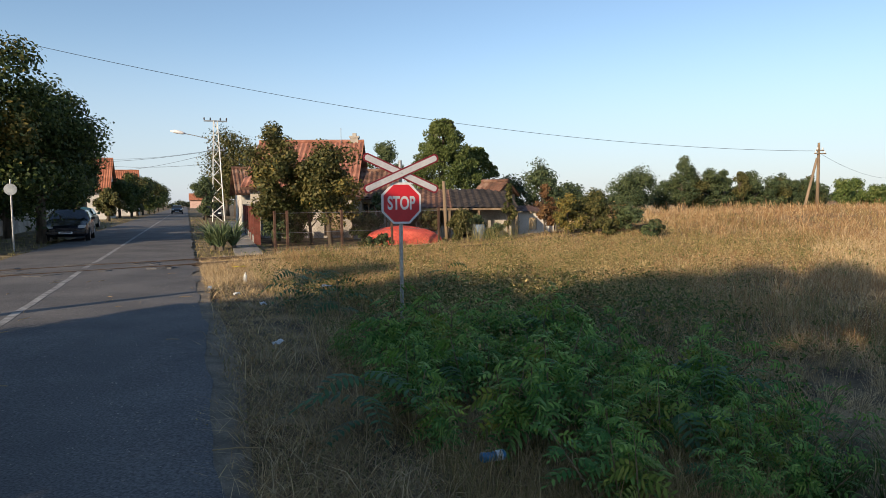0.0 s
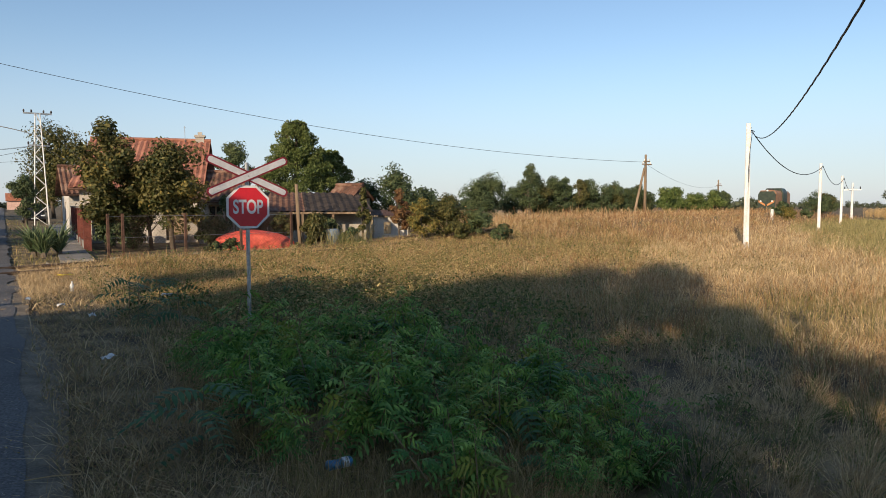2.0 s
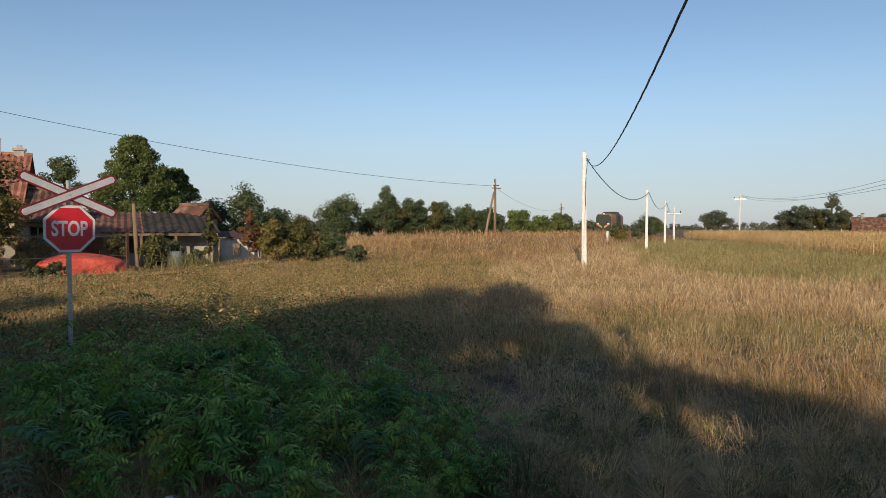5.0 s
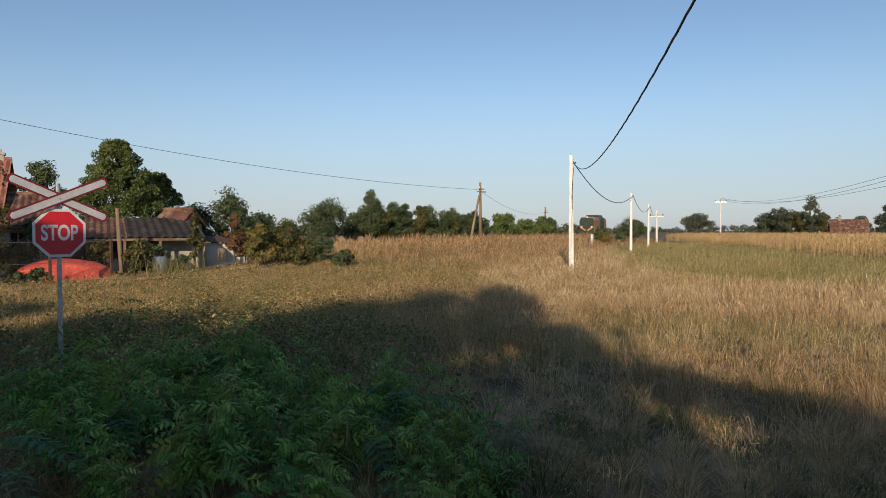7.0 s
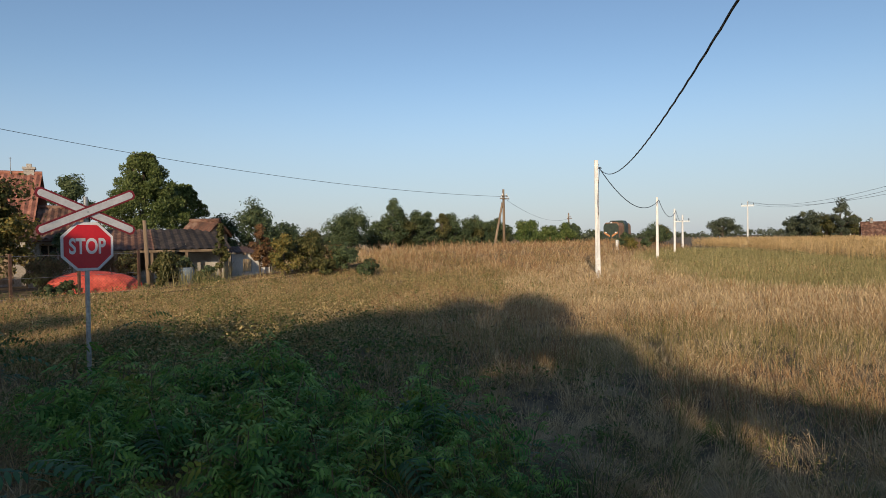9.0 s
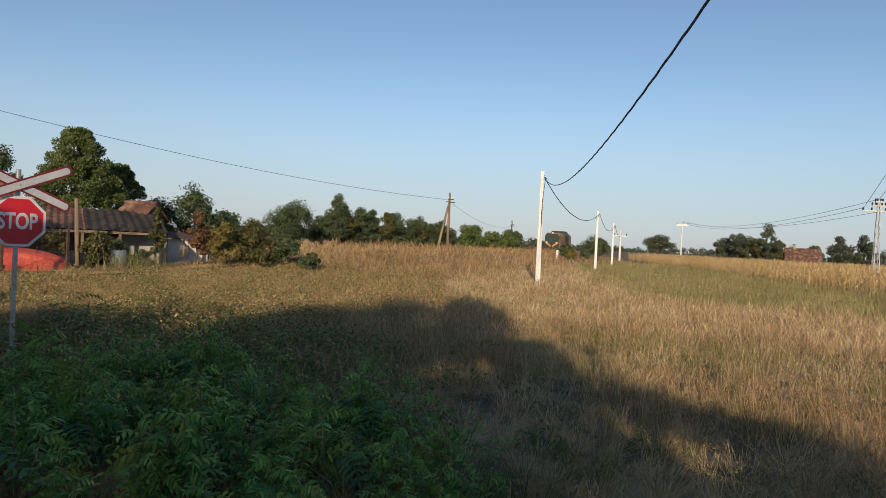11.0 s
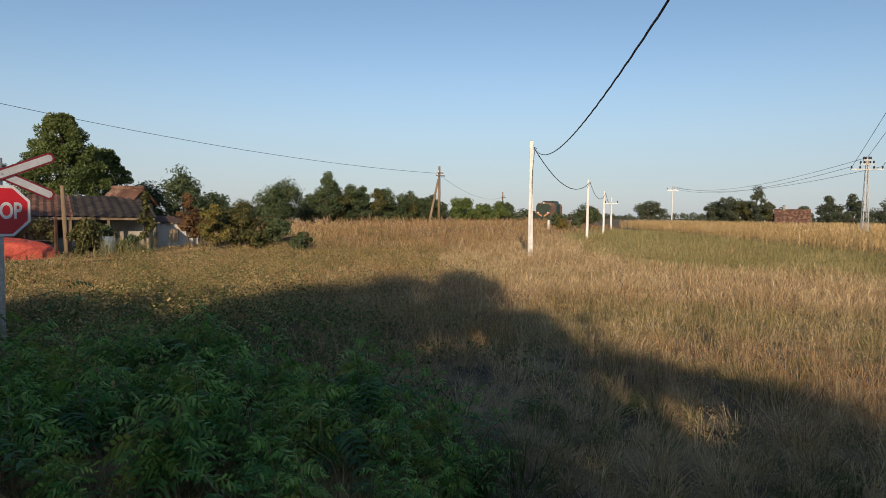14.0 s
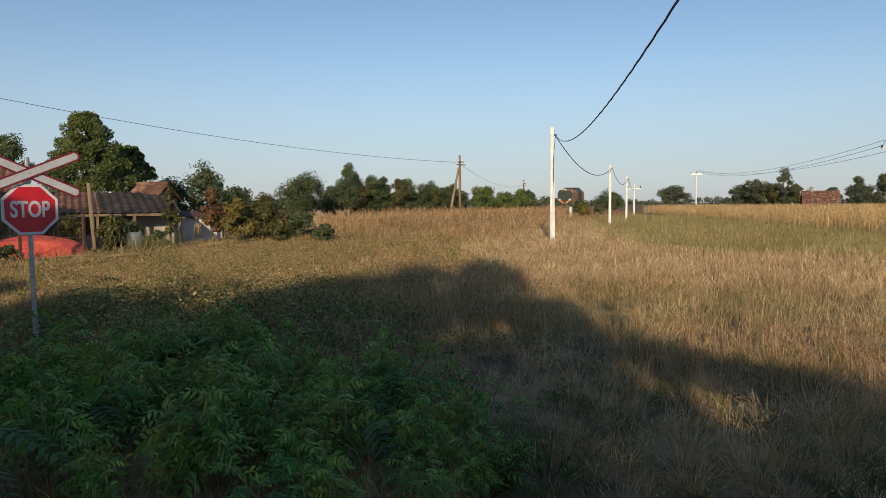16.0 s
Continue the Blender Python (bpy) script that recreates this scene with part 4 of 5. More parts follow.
herb_leaves("leafy_herbs", 60000, (5, 26, -22, 26), lambda x, y: keep_mid(x, y) * (patchy(x, y, 1.0, 3.1) > .4), .36, .013, "green", "leafy green herbs around the sign post")
def keep_lit(x, y):
    s, w, k, q, c = field_masks(x, y)
    return (w > 3) * (q > 1.5) * smooth01(10.5, 13.5, y) * (1 - smooth01(21, 27, y)) * (1 - smooth01(9, 14, x)) * smooth01(.38, .62, .6 * patchy(x, y, 1.2, 3.7) + .4 * patchy(x, y, 3.1, .8))


herb_leaves("ragged_herbs", 42000, (10, 30, -18, 42), keep_lit, .5, .016, "olive", "ragged olive weeds in the sunny grass")
herb_leaves("ragged_herbs", 22000, (10, 30, -18, 42), lambda x, y: keep_lit(x, y) * (patchy(x, y, .9, 1.1) > .45), .6, .017, "green", "dark green weeds in the sunny grass")
herb_leaves("ragged_herbs", 16000, (10, 30, -18, 42), lambda x, y: keep_lit(x, y) * (patchy(x, y, 1.3, 4.1) > .5), .55, .014, "rust_weed", "brown withered weeds in the sunny grass")
herb_leaves("leafy_herbs", 42000, (5, 16, -28, 40), lambda x, y: herb_zone(x, y) * (in_weeds(x, y) < .12) * (road_sw(x, y)[1] > 2) * smooth01(.32, .6, patchy(x, y, 2.6, 1.4)), .46, .024, "green", "broad-leaved dark green herbs behind the sign post")
herb_leaves("leafy_herbs", 16000, (5, 16, -28, 40), lambda x, y: herb_zone(x, y) * (road_sw(x, y)[1] > 2) * smooth01(.4, .6, patchy(x, y, 1.9, .3)), .5, .022, "olive", "yellowing leafy herbs behind the sign post")
herb_leaves("leafy_herbs", 50000, (12, 45, -12, 34), lambda x, y: keep_low(x, y) * (patchy(x, y, .9, .3) > .45), .26, .013, "olive", "leafy olive herbs in front of the railway")


herb_leaves("verge_litter", 12000, (2.2, 26, -42, 10), keep_verge, .05, .009, "rust_weed", "brown leaf litter and crumbs of soil on the verge")
grow("track_straw", 60000, (12, 24, -30, 12), lambda x, y: (road_sw(x, y)[1] > .1) * (track_kq(x, y)[1] > -.6) * (1 - smooth01(4.0, 7.5, track_kq(x, y)[1])) * (1 - smooth01(0, 4, x)) * 1.0, (.06, .22), .0030, (.75, .99), "dry", "bright yellow cut straw in the sun")
herb_leaves("verge_litter", 16000, (2.2, 26, -42, 10), keep_verge, .09, .009, "olive", "small green leaves on the verge")
herb_leaves("seed_panicles", 170000, FAN, keep_dry, .36, .0042, "dry", "feathery seed panicles over the dry grass")
herb_leaves("rusty_panicles", 50000, (6, 48, -42, 75), lambda x, y: keep_dry(x, y) * (patchy(x, y, .6, 4.4) > .47), .46, .0045, "rust_weed", "rusty seed panicles among the dry grass")


def herb_mounds(name, n, fan, keep, size, leaf, per, material, label):
    """Low leafy cushions of uneven height."""
    x, y, r = spots(n, *fan)
    m = keep(x, y) > rng.uniform(0, 1, n)
    x, y = x[m], y[m]
    c = len(x)
    rad = rng.uniform(size[0], size[1], c)
    i = np.repeat(np.arange(c), per)
    d = rng.normal(size=(c * per, 3))
    d /= np.linalg.norm(d, axis=1, keepdims=True)
    d[:, 2] = np.abs(d[:, 2])
    k = rng.uniform(.35, 1.0, c * per) ** .5 * np.where(rng.uniform(0, 1, c * per) < .12, 1.35, 1)
    tall = rng.uniform(.5, 1.25, c)
    px, py = x[i] + d[:, 0] * rad[i] * k, y[i] + d[:, 1] * rad[i] * k
    P = base(px, py)
    P[:, 2] += d[:, 2] * rad[i] * k * tall[i] + .02
    N = d + rng.normal(size=(c * per, 3)) * .55 + np.array([0, 0, .3])
    stuff(name, [leaf_mesh(P, N, leaf * rng.uniform(.6, 1.4, c * per), .42)], material, label, "weeds")


def keep_cushion(x, y):
    s, w, k, q, c = field_masks(x, y)
    return (w > 2.6) * (q > .6) * (.12 + .88 * smooth01(-2, 2.5, x)) * (1 - smooth01(8.5, 12.5, q)) * (1 - smooth01(20, 27, k)) * smooth01(.26, .55, .6 * patchy(x, y, 1.1, 2.4) + .4 * patchy(x, y, 2.9, .5))


herb_mounds("herb_cushions", 2100, (9, 34, -16, 36), keep_cushion, (.18, .55), .030, 80, "herb_sun_tint", "ragged olive cushions of low weeds coloured brighter for sun")
herb_mounds("herb_cushions", 1300, (9, 34, -16, 36), lambda x, y: keep_cushion(x, y) * (patchy(x, y, .7, 1.9) > .45), (.18, .6), .034, 75, "olive", "dark green cushions of low weeds")
herb_mounds("herb_cushions", 650, (9, 34, -16, 36), lambda x, y: keep_cushion(x, y) * (patchy(x, y, .9, 4.6) > .45), (.15, .45), .03, 50, "rust_weed", "withered brown cushions of low weeds")
herb_mounds("bank_cushions", 900, (20, 75, 4, 48), lambda x, y: keep_bank(x, y) * (patchy(x, y, .45, 1.3) > .42), (.35, .95), .045, 60, "rust_weed", "tall rusty weed clumps on the bank")
herb_mounds("bank_cushions", 600, (20, 75, 4, 48), lambda x, y: keep_bank(x, y) * (patchy(x, y, .5, 3.3) > .45), (.3, .85), .045, 60, "olive", "olive weed clumps on the bank")
herb_mounds("field_cushions", 700, (4, 40, 15, 74), lambda x, y: keep_dry(x, y) * (patchy(x, y, .6, 2.2) > .5), (.12, .34), .014, 50, "olive", "small olive herbs in the dry field")
herb_mounds("shade_herbs", 900, (5, 15, -24, 40), lambda x, y: (road_sw(x, y)[1] > 1.6) * (in_weeds(x, y) < .1) * (1 - smooth01(3, 6, x)) * smooth01(.35, .6, patchy(x, y, 1.8, 1.1)), (.14, .4), .022, 50, "green", "dark leafy herbs around the sign post")


def strip_edge(x, y):
    """Where the green strip begins, in metres before the maize."""
    return -7.5 - 6 * smooth01(11, 19, y) + 2.5 * (patchy(x, y, .5, 1) - .5)


def strip_keep(x, y):
    c = corn_dist(x, y)
    k, q = track_kq(x, y)
    return (c > strip_edge(x, y)) * (c < 1.5) * (q > 6)


grow("green_strip", 120000, (20, 90, 30, 80), strip_keep, (.25, .6), .006, (.05, .5), "strip", "strip of green weeds along the maize field", False, "weeds")
herb_leaves("green_strip", 45000, (20, 90, 30, 80), strip_keep, .55, .018, "olive", "leafy olive green weeds along the maize field")
grow("pale_field_grass", 110000, (14, 75, 30, 80), lambda x, y: (corn_dist(x, y) < strip_edge(x, y) + 1) * (track_kq(x, y)[1] > 6.5) * (.3 + .7 * patchy(x, y, .5, 2)), (.22, .48), .003, (.1, .8), "dry", "pale dry grass in the open field", True)
grow("far_grass", 30000, (25, 140, -20, 52), lambda x, y: (track_kq(x, y)[1] < -4) * (road_sw(x, y)[1] > 14) * 1.0, (.3, .8), .01, (.05, .4), "dry", "dry grass behind the railway", True)
grow("left_verge_grass", 26000, (12, 90, -42, -18), lambda x, y: ((road_sw(x, y)[1] < -5.3) & (road_sw(x, y)[1] > -9)) * 1.0, (.06, .2), .006, (.2, .9), "olive", "short grass on the far verge of the road")
grow("right_verge_grass", 12000, (18, 90, -30, -12), lambda x, y: ((road_sw(x, y)[1] > .1) & (road_sw(x, y)[1] < 1.3) & (road_sw(x, y)[0] > 20)) * 1.0, (.06, .22), .006, (.2, .9), "olive", "patchy grass between road and pavement")


def maize():
    global rng
    rng = np.random.default_rng(3)
    a = radians(38)
    d, e = np.array([math.sin(a), math.cos(a)]), np.array([math.cos(a), -math.sin(a)])
    chunks = []
    for row in range(70):
        c = .75 * row if row < 14 else .75 * 14 + (row - 14) * 2.2
        near = row < 14
        step = .2 if near else .55
        l = np.arange(-30, 90 if near else 150, step)
        l = l + rng.uniform(-.1, .1, len(l))
        cc = c + rng.normal(size=len(l)) * .12
        x, y = 35.0 + d[0] * l + e[0] * cc, 17.8 + d[1] * l + e[1] * cc
        z = gz(x, y)
        n = len(x)
        h = rng.uniform(1.1, 1.55, n)
        P = np.stack([x, y, z], 1)
        wide = .034 if near else .085
        chunks.append(blade_mesh(P, h, np.full(n, wide * .7), rng.uniform(0, .15, n), rng.uniform(0, 6.28, n)))
        for k in range(5 if near else 2):
            Q = P.copy()
            Q[:, 2] += h * rng.uniform(.15, .9, n)
            chunks.append(blade_mesh(Q, rng.uniform(.3, .55, n), np.full(n, wide * rng.uniform(.8, 1.3)), rng.uniform(.6, .97, n), rng.uniform(0, 6.28, n), droop=.9))
    stuff("maize_field", chunks, "corn", "ripe straw-coloured maize standing in rows", "maize")


maize()


# ailanthus and nettle shoots: a few kinds, each copied
def frond(chunks, p, az, length, pairs, leaflet, rise, forward=.42):
    """One pinnate leaf: leaflets along a drooping stalk."""
    d = np.array([math.cos(az), math.sin(az), 0])
    roll = rng.normal() * (.3 if pairs > 5 else .75)
    side = np.array([-math.sin(az) * math.cos(roll), math.cos(az) * math.cos(roll), math.sin(roll)])
    face = np.cross(d, side)
    V, T = [], []
    prev = None
    for i in range(pairs + 1):
        f = (i + .6) / (pairs + .6)
        c = p + d * length * f + np.array([0, 0, rise * length * f - .75 * length * f * f * (.5 + rise)])
        size = leaflet * (1 - .45 * abs(f - .45) * 1.6)
        if prev is not None:
            o = len(V)
            V += [prev - side * .0025, prev + side * .0025, c + side * .002, c - side * .002]
            T += [(o, o + 1, o + 2), (o, o + 2, o + 3)]
        prev = c
        dirs = (side, -side) if i < pairs else (d,)
        for sd in dirs:
            a = sd * .92 + d * forward if i < pairs else d
            a = a / np.linalg.norm(a)
            b = np.cross(a, face)
            b = b / np.linalg.norm(b)
            dr = np.array([0, 0, -.34])
            o = len(V)
            V += [c, c + a * size * .35 + b * size * .17 + dr * size * .1, c + a * size * .75 + b * size * .12 + dr * size * .4, c + a * size + dr * size, c + a * size * .75 - b * size * .12 + dr * size * .4, c + a * size * .35 - b * size * .17 + dr * size * .1, c + a * size * .5 + np.array([0, 0, .02 * size]) + dr * size * .2][:6]
            T += [(o, o + 1, o + 5), (o + 1, o + 2, o + 5), (o + 2, o + 4, o + 5), (o + 2, o + 3, o + 4)]
    chunks.append((np.array(V), np.array(T)))


def shoot(h, kind, seed):
    """Elder shoots carry opposite pairs of leaves on the upper half of bare stems; the dark kind spreads long fronds."""
    global rng
    rng = np.random.default_rng(seed)
    t = thing("weed_shoot", pose(0, 0, 0), "", "weed", "weed shoots under the sign")
    big = kind == "weed_dark"
    old, young = [], []
    for stem in range(1 if big else 2):
        hs = h * (1, .76)[stem]
        foot = rng.normal(size=2) * .06 * (stem > 0)
        tip = foot + rng.normal(size=2) * (.05 + .09 * stem)
        part("stem", Geo().tube([(foot[0], foot[1], -.05), ((foot[0] + tip[0]) / 2, (foot[1] + tip[1]) / 2, hs * .5), (tip[0], tip[1], hs)], [.008, .006, .003], 5), M["stalk"], t)
        nodes = 7 if big else 6
        turn = rng.uniform(0, 6.28)
        for j in range(nodes):
            f = (.25 if big else .46) + (.75 if big else .54) * j / (nodes - 1)
            p = np.array([foot[0] + (tip[0] - foot[0]) * f, foot[1] + (tip[1] - foot[1]) * f, hs * f])
            if big:
                frond(old, p, j * 2.4 + rng.uniform(-.4, .4), rng.uniform(.34, .5), 8, .105, rng.uniform(.3, .8))
                continue
            for side in (0, math.pi):
                small = 1 - .5 * j / (nodes - 1)
                frond(young if j >= nodes - 2 else old, p, turn + j * 1.45 + side + rng.uniform(-.35, .35), .26 * small * rng.uniform(.8, 1.15), 5 if j < 4 else 4, .080 * (.55 + .45 * small) * rng.uniform(.85, 1.15), .35 + 1.1 * j / nodes * rng.uniform(.7, 1.3), .62)
    v, tr = joined(old)
    part("foliage", np_mesh("foliage", v, tr), M[kind], t)
    if young:
        v, tr = joined(young)
        part("young_leaves", np_mesh("young_leaves", v, tr), M["weed_young"], t, "pale young leaves")
    return t


kinds = [shoot(.56, "weed", 1), shoot(.68, "weed", 2), shoot(.44, "weed", 3), shoot(.58, "weed_y", 4), shoot(.42, "weed_dark", 5), shoot(.30, "weed_dark", 6), shoot(.36, "weed_dark", 7)]
LABELS = ("bushy bright green weed shoot with toothed leaves", "dark green weed shoot with long feathered leaves")
rng = np.random.default_rng(21)
n_shoot = 0
tufts = []
while len(tufts) < 60:
    c = WEED_C[rng.integers(len(WEED_C))]
    a, r = rng.uniform(0, math.tau), c[2] * math.sqrt(rng.uniform())
    x, y = c[0] + r * math.cos(a), c[1] + r * math.sin(a)
    if all(math.hypot(x - q[0], y - q[1]) > .33 for q in tufts):
        tufts.append((x, y, rng.uniform(.5, 1.2)))
while n_shoot < 190:
    c = tufts[n_shoot % len(tufts)]
    x, y = float(c[0] + rng.normal() * .075), float(c[1] + rng.normal() * .075)
    if math.hypot(x, y) < 2.6 or road_sw(x, y)[1] < 1.3 or (abs(x - .27) < .3 and y < 4.0):
        c = tufts[rng.integers(len(tufts))]
        x, y = c[0] + .1, c[1] + .05
        if math.hypot(x, y) < 2.9 or road_sw(x, y)[1] < 1.5 or (abs(x - .27) < .4 and y < 4.1):
            continue
    dark = rng.uniform() < .10
    k = kinds[4 + rng.integers(3)] if dark else kinds[rng.integers(4)]
    m = pose(x, y, float(gz(x, y)) - .01, float(rng.normal() * 5), float(rng.normal() * 5), float(rng.uniform(0, 360)))
    sc = float(c[2] * rng.uniform(.8, 1.15))
    if n_shoot < 7:
        k, ob = kinds[n_shoot], kinds[n_shoot]
        dark = n_shoot > 3
        ob.matrix_basis = m
    else:
        ob = copy_thing(k, m)
    ob.scale = (sc, sc, sc)
    ob["label"] = LABELS[1 if dark else 0]
    n_shoot += 1
for x, y in ((-2.15, 9.7), (-1.9, 9.95), (-2.35, 10.05), (-1.5, 9.2), (.1, 12.2), (-.6, 4.4)):
    ob = copy_thing(kinds[4], pose(x, y, float(gz(x, y)), 0, 0, x * 200))
    ob.scale = (1.25, 1.25, 1.5) if y > 8 else (1.15, 1.15, 1.1)
    ob["label"] = LABELS[1]

# ---- houses ----
def wall_geo(length, height, thick, holes=(), gable=0.0):
    """A wall along x from 0, its outer face at y = 0, with openings (x0, z0, x1, z1) through it; gable: rise of its middle."""
    g = Geo()
    x = 0.0
    for a, b, c, d in sorted(holes):
        if a > x:
            g.box((x, 0, 0), (a, thick, height))
        if b > 0:
            g.box((a, 0, 0), (c, thick, b))
        if d < height:
            g.box((a, 0, d), (c, thick, height))
        x = c
    if x < length:
        g.box((x, 0, 0), (length, thick, height))
    if gable:
        g.prism([(0, height), (length, height), (length / 2, height + gable)], 0, thick)
    return g


def tiles_geo(width, run, rise, tile=.24, row=.36):
    """A roof slope of curved tiles: eave along x at the origin, climbing along +y."""
    slope = math.hypot(run, rise)
    nx, ny = max(2, int(width / tile) * 4), max(1, int(slope / row))
    rows = []
    up, out = Vector((0, run / slope, rise / slope)), Vector((0, -rise / slope, run / slope))
    for j in range(ny + 1):
        for step in ((.03, .0) if 0 < j < ny else ((.03,) if j == 0 else (.0,))):
            pts = []
            for i in range(nx + 1):
                f = i / nx
                b = .028 * math.sin(i * math.pi / 2) + .006 * math.sin(i * 1.3 + j * 2.2)
                p = up * (slope * j / ny) + out * (b + (step if not (step == 0 and j < ny) else .0)) + Vector((f * width, 0, 0))
                pts.append(p)
            rows.append(pts)
    g = Geo().grid(rows)
    under = Geo().grid([[Vector((0, 0, -.05)), Vector((width, 0, -.05))], [Vector((0, run, rise - .05)), Vector((width, run, rise - .05))]])
    o = len(g.v)
    g.v += [tuple(p) for p in under.v]
    g.f += [tuple(i + o for i in reversed(f)) for f in under.f]
    return g


def window(parent, x, z0, x1, z1, y=.0, frame_mat="wood", curtain=None):
    w = part("window", Geo().box((x, y + .10, z0), (x1, y + .12, z1)), M["glass"], parent, "dark window pane")
    t = .05
    g = Geo().box((x, y + .05, z0), (x + t, y + .14, z1)).box((x1 - t, y + .05, z0), (x1, y + .14, z1))
    g.box((x + t, y + .05, z0), (x1 - t, y + .14, z0 + t)).box((x + t, y + .05, z1 - t), (x1 - t, y + .14, z1))
    m = (x + x1) / 2
    g.box((m - .025, y + .06, z0 + t), (m + .025, y + .13, z1 - t))
    part("frame", g, M[frame_mat], w)
    part("sill", Geo().box((x - .06, y - .06, z0 - .05), (x1 + .06, y + .05, z0)), M["concrete"], w)
    return w


def house(name, m, lx, ly, eave, ridge, walls, roof, label, holes=(), side_holes=(), door=None, chimney=None, overhang=.35, group="", frame_mat="wood"):
    """Ridge along x; the front wall faces -y, and the left gable -x."""
    h = thing(name, m, label, "house", group)
    front = part("wall", wall_geo(lx, eave, .3, list(holes) + ([door] if door else [])), M[walls], h)
    for a, b, c, d in holes:
        window(front, a, b, c, d, frame_mat=frame_mat)
    if door:
        a, b, c, d = door
        part("door", Geo().box((a, .12, b), (c, .17, d)), M["wood"], h, "wooden house door")
    back = part("wall", wall_geo(lx, eave, .3), M[walls], h)
    back.matrix_basis = pose(lx, ly, 0, 0, 0, 180)
    left = part("wall", wall_geo(ly - .6, eave, .3, side_holes, (ridge - eave) * (ly - .6) / ly), M[walls], h)
    left.matrix_basis = pose(0, ly - .3, 0, 0, 0, -90)
    for a, b, c, d in side_holes:
        window(left, a, b, c, d, frame_mat=frame_mat)
    right = part("wall", wall_geo(ly - .6, eave, .3, (), (ridge - eave) * (ly - .6) / ly), M[walls], h)
    right.matrix_basis = pose(lx, .3, 0, 0, 0, 90)
    rise, run = ridge - eave, ly / 2
    k = overhang * rise / run
    a = part("roof", tiles_geo(lx + 2 * overhang, run + overhang, rise + k), M[roof], h, "roof slope of clay tiles")
    a.matrix_basis = pose(-overhang, -overhang, eave - k + .06)
    b = part("roof", tiles_geo(lx + 2 * overhang, run + overhang, rise + k), M[roof], h, "roof slope of clay tiles")
    b.matrix_basis = pose(lx + overhang, ly + overhang, eave - k + .06, 0, 0, 180)
    part("ridge", Geo().tube([(-overhang, ly / 2, ridge + .07), (lx + overhang, ly / 2, ridge + .07)], .10, 8), M[roof], h)
    part("gutter", Geo().tube([(-overhang, -overhang - .05, eave - k), (lx + overhang, -overhang - .05, eave - k)], .055, 6), M["rust"], h, "rusty eaves gutter")
    if chimney:
        cx, cy, cz, cw = chimney
        part("chimney", Geo().box((cx - cw, cy - cw, ridge - .7), (cx + cw, cy + cw, cz)).box((cx - cw - .05, cy - cw - .05, cz), (cx + cw + .05, cy + cw + .05, cz + .1)).box((cx - cw * .5, cy - cw * .5, cz + .1), (cx + cw * .5, cy + cw * .5, cz + .25)), M["plaster"], h, "plastered chimney")
    return h


main = house("house", pose(-8.9, 30.4, -.05, 0, 0, 2), 4.7, 7.2, 2.55, 4.75, "plaster", "tile", "low plastered village house with a red tiled roof",
             holes=((.5, .9, 1.3, 2.0), (2.0, .9, 2.9, 2.0)), door=(3.4, .1, 4.3, 2.05), chimney=(4.55, 3.7, 5.0, .2))
antenna = thing("roof_antenna", pose(-5.15, 34.0, 4.6), "thin metal antenna pole on the tiled roof", "antenna")
part("mast", Geo().tube([(0, 0, 0), (0, 0, .85)], .014, 6), M["steel"], antenna)
part("dipole", Geo().tube([(-.06, 0, .8), (.06, 0, .8)], .008, 6), M["steel"], antenna)
house("annex", pose(-4.0, 29.6, -.1, 0, 0, 2), 1.7, 5.5, 2.0, 3.2, "plaster", "tile_old", "plastered annex with an old tiled roof beside the house", holes=((.4, .8, 1.0, 1.7),))

def wall_panels(parent, g, material):
    """The stretches of a wall between its openings, each a part."""
    for i in range(0, len(g.v), 8):
        b = Geo()
        b.v, b.f = g.v[i:i + 8], [tuple(k - i for k in f) for f in g.f[i // 8 * 6:i // 8 * 6 + 6]]
        part("wall_panel", b, M[material], parent)


# long shed with a single tiled slope
shed = thing("shed", pose(-2.4, 29.6, -.12, 0, 0, 1), "long low shed with a mossy tiled roof and white walls", "shed")
wall_panels(shed, wall_geo(5.6, 1.65, .25, ((.4, .0, 1.6, 1.5), (2.1, .6, 2.9, 1.35), (3.2, 0, 4.2, 1.5))), "plaster")
part("wall", Geo().box((0, 3.4, 0), (5.6, 3.65, 2.1)), M["plaster"], shed)
part("wall", Geo().box((0, .25, 0), (.25, 3.4, 1.6)), M["plaster"], shed)
part("wall", Geo().box((5.35, .25, 0), (5.6, 3.4, 1.6)), M["plaster"], shed)
# near-black floor: the gloom inside the shed is put into its colour
part("floor", Geo().box((.25, .25, 0), (5.35, 3.4, .05)), M["dark"], shed)
r = part("roof", tiles_geo(3.1, 4.6, .92), M["tile_old"], shed, "mossy slope of old clay tiles")
r.location = (-.25, -1.05, 1.44)
# right stretch of the slope: its shade is put into a near-black colour
r = part("roof", tiles_geo(2.95, 4.6, .92, .3, .5), M["roof_shade"], shed, "stretch of the roof coloured dark for shade")
r.location = (2.86, -1.05, 1.435)
for i in range(5):
    part("post", Geo().box((.1 + i * 1.3, -1.02, 0), (.2 + i * 1.3, -.92, 1.40)), M["wood"], shed)
part("eave_beam", Geo().box((-.2, -1.04, 1.34), (5.7, -.9, 1.43)), M["wood"], shed)
loft = house("loft", pose(1.75, 33.3, -.08, 0, 0, -40), 1.3, 1.7, 2.05, 2.65, "wood", "tile_old", "small boarded loft with a red gabled roof", overhang=.18)
ruin = thing("ruined_shed", pose(3.75, 31.4, -.1, 0, 0, 4), "crumbling low white shed with a rusty sheet roof", "shed")
wall_panels(ruin, wall_geo(1.5, 1.15, .22, ((.5, .3, .9, .9),)), "plaster_w")
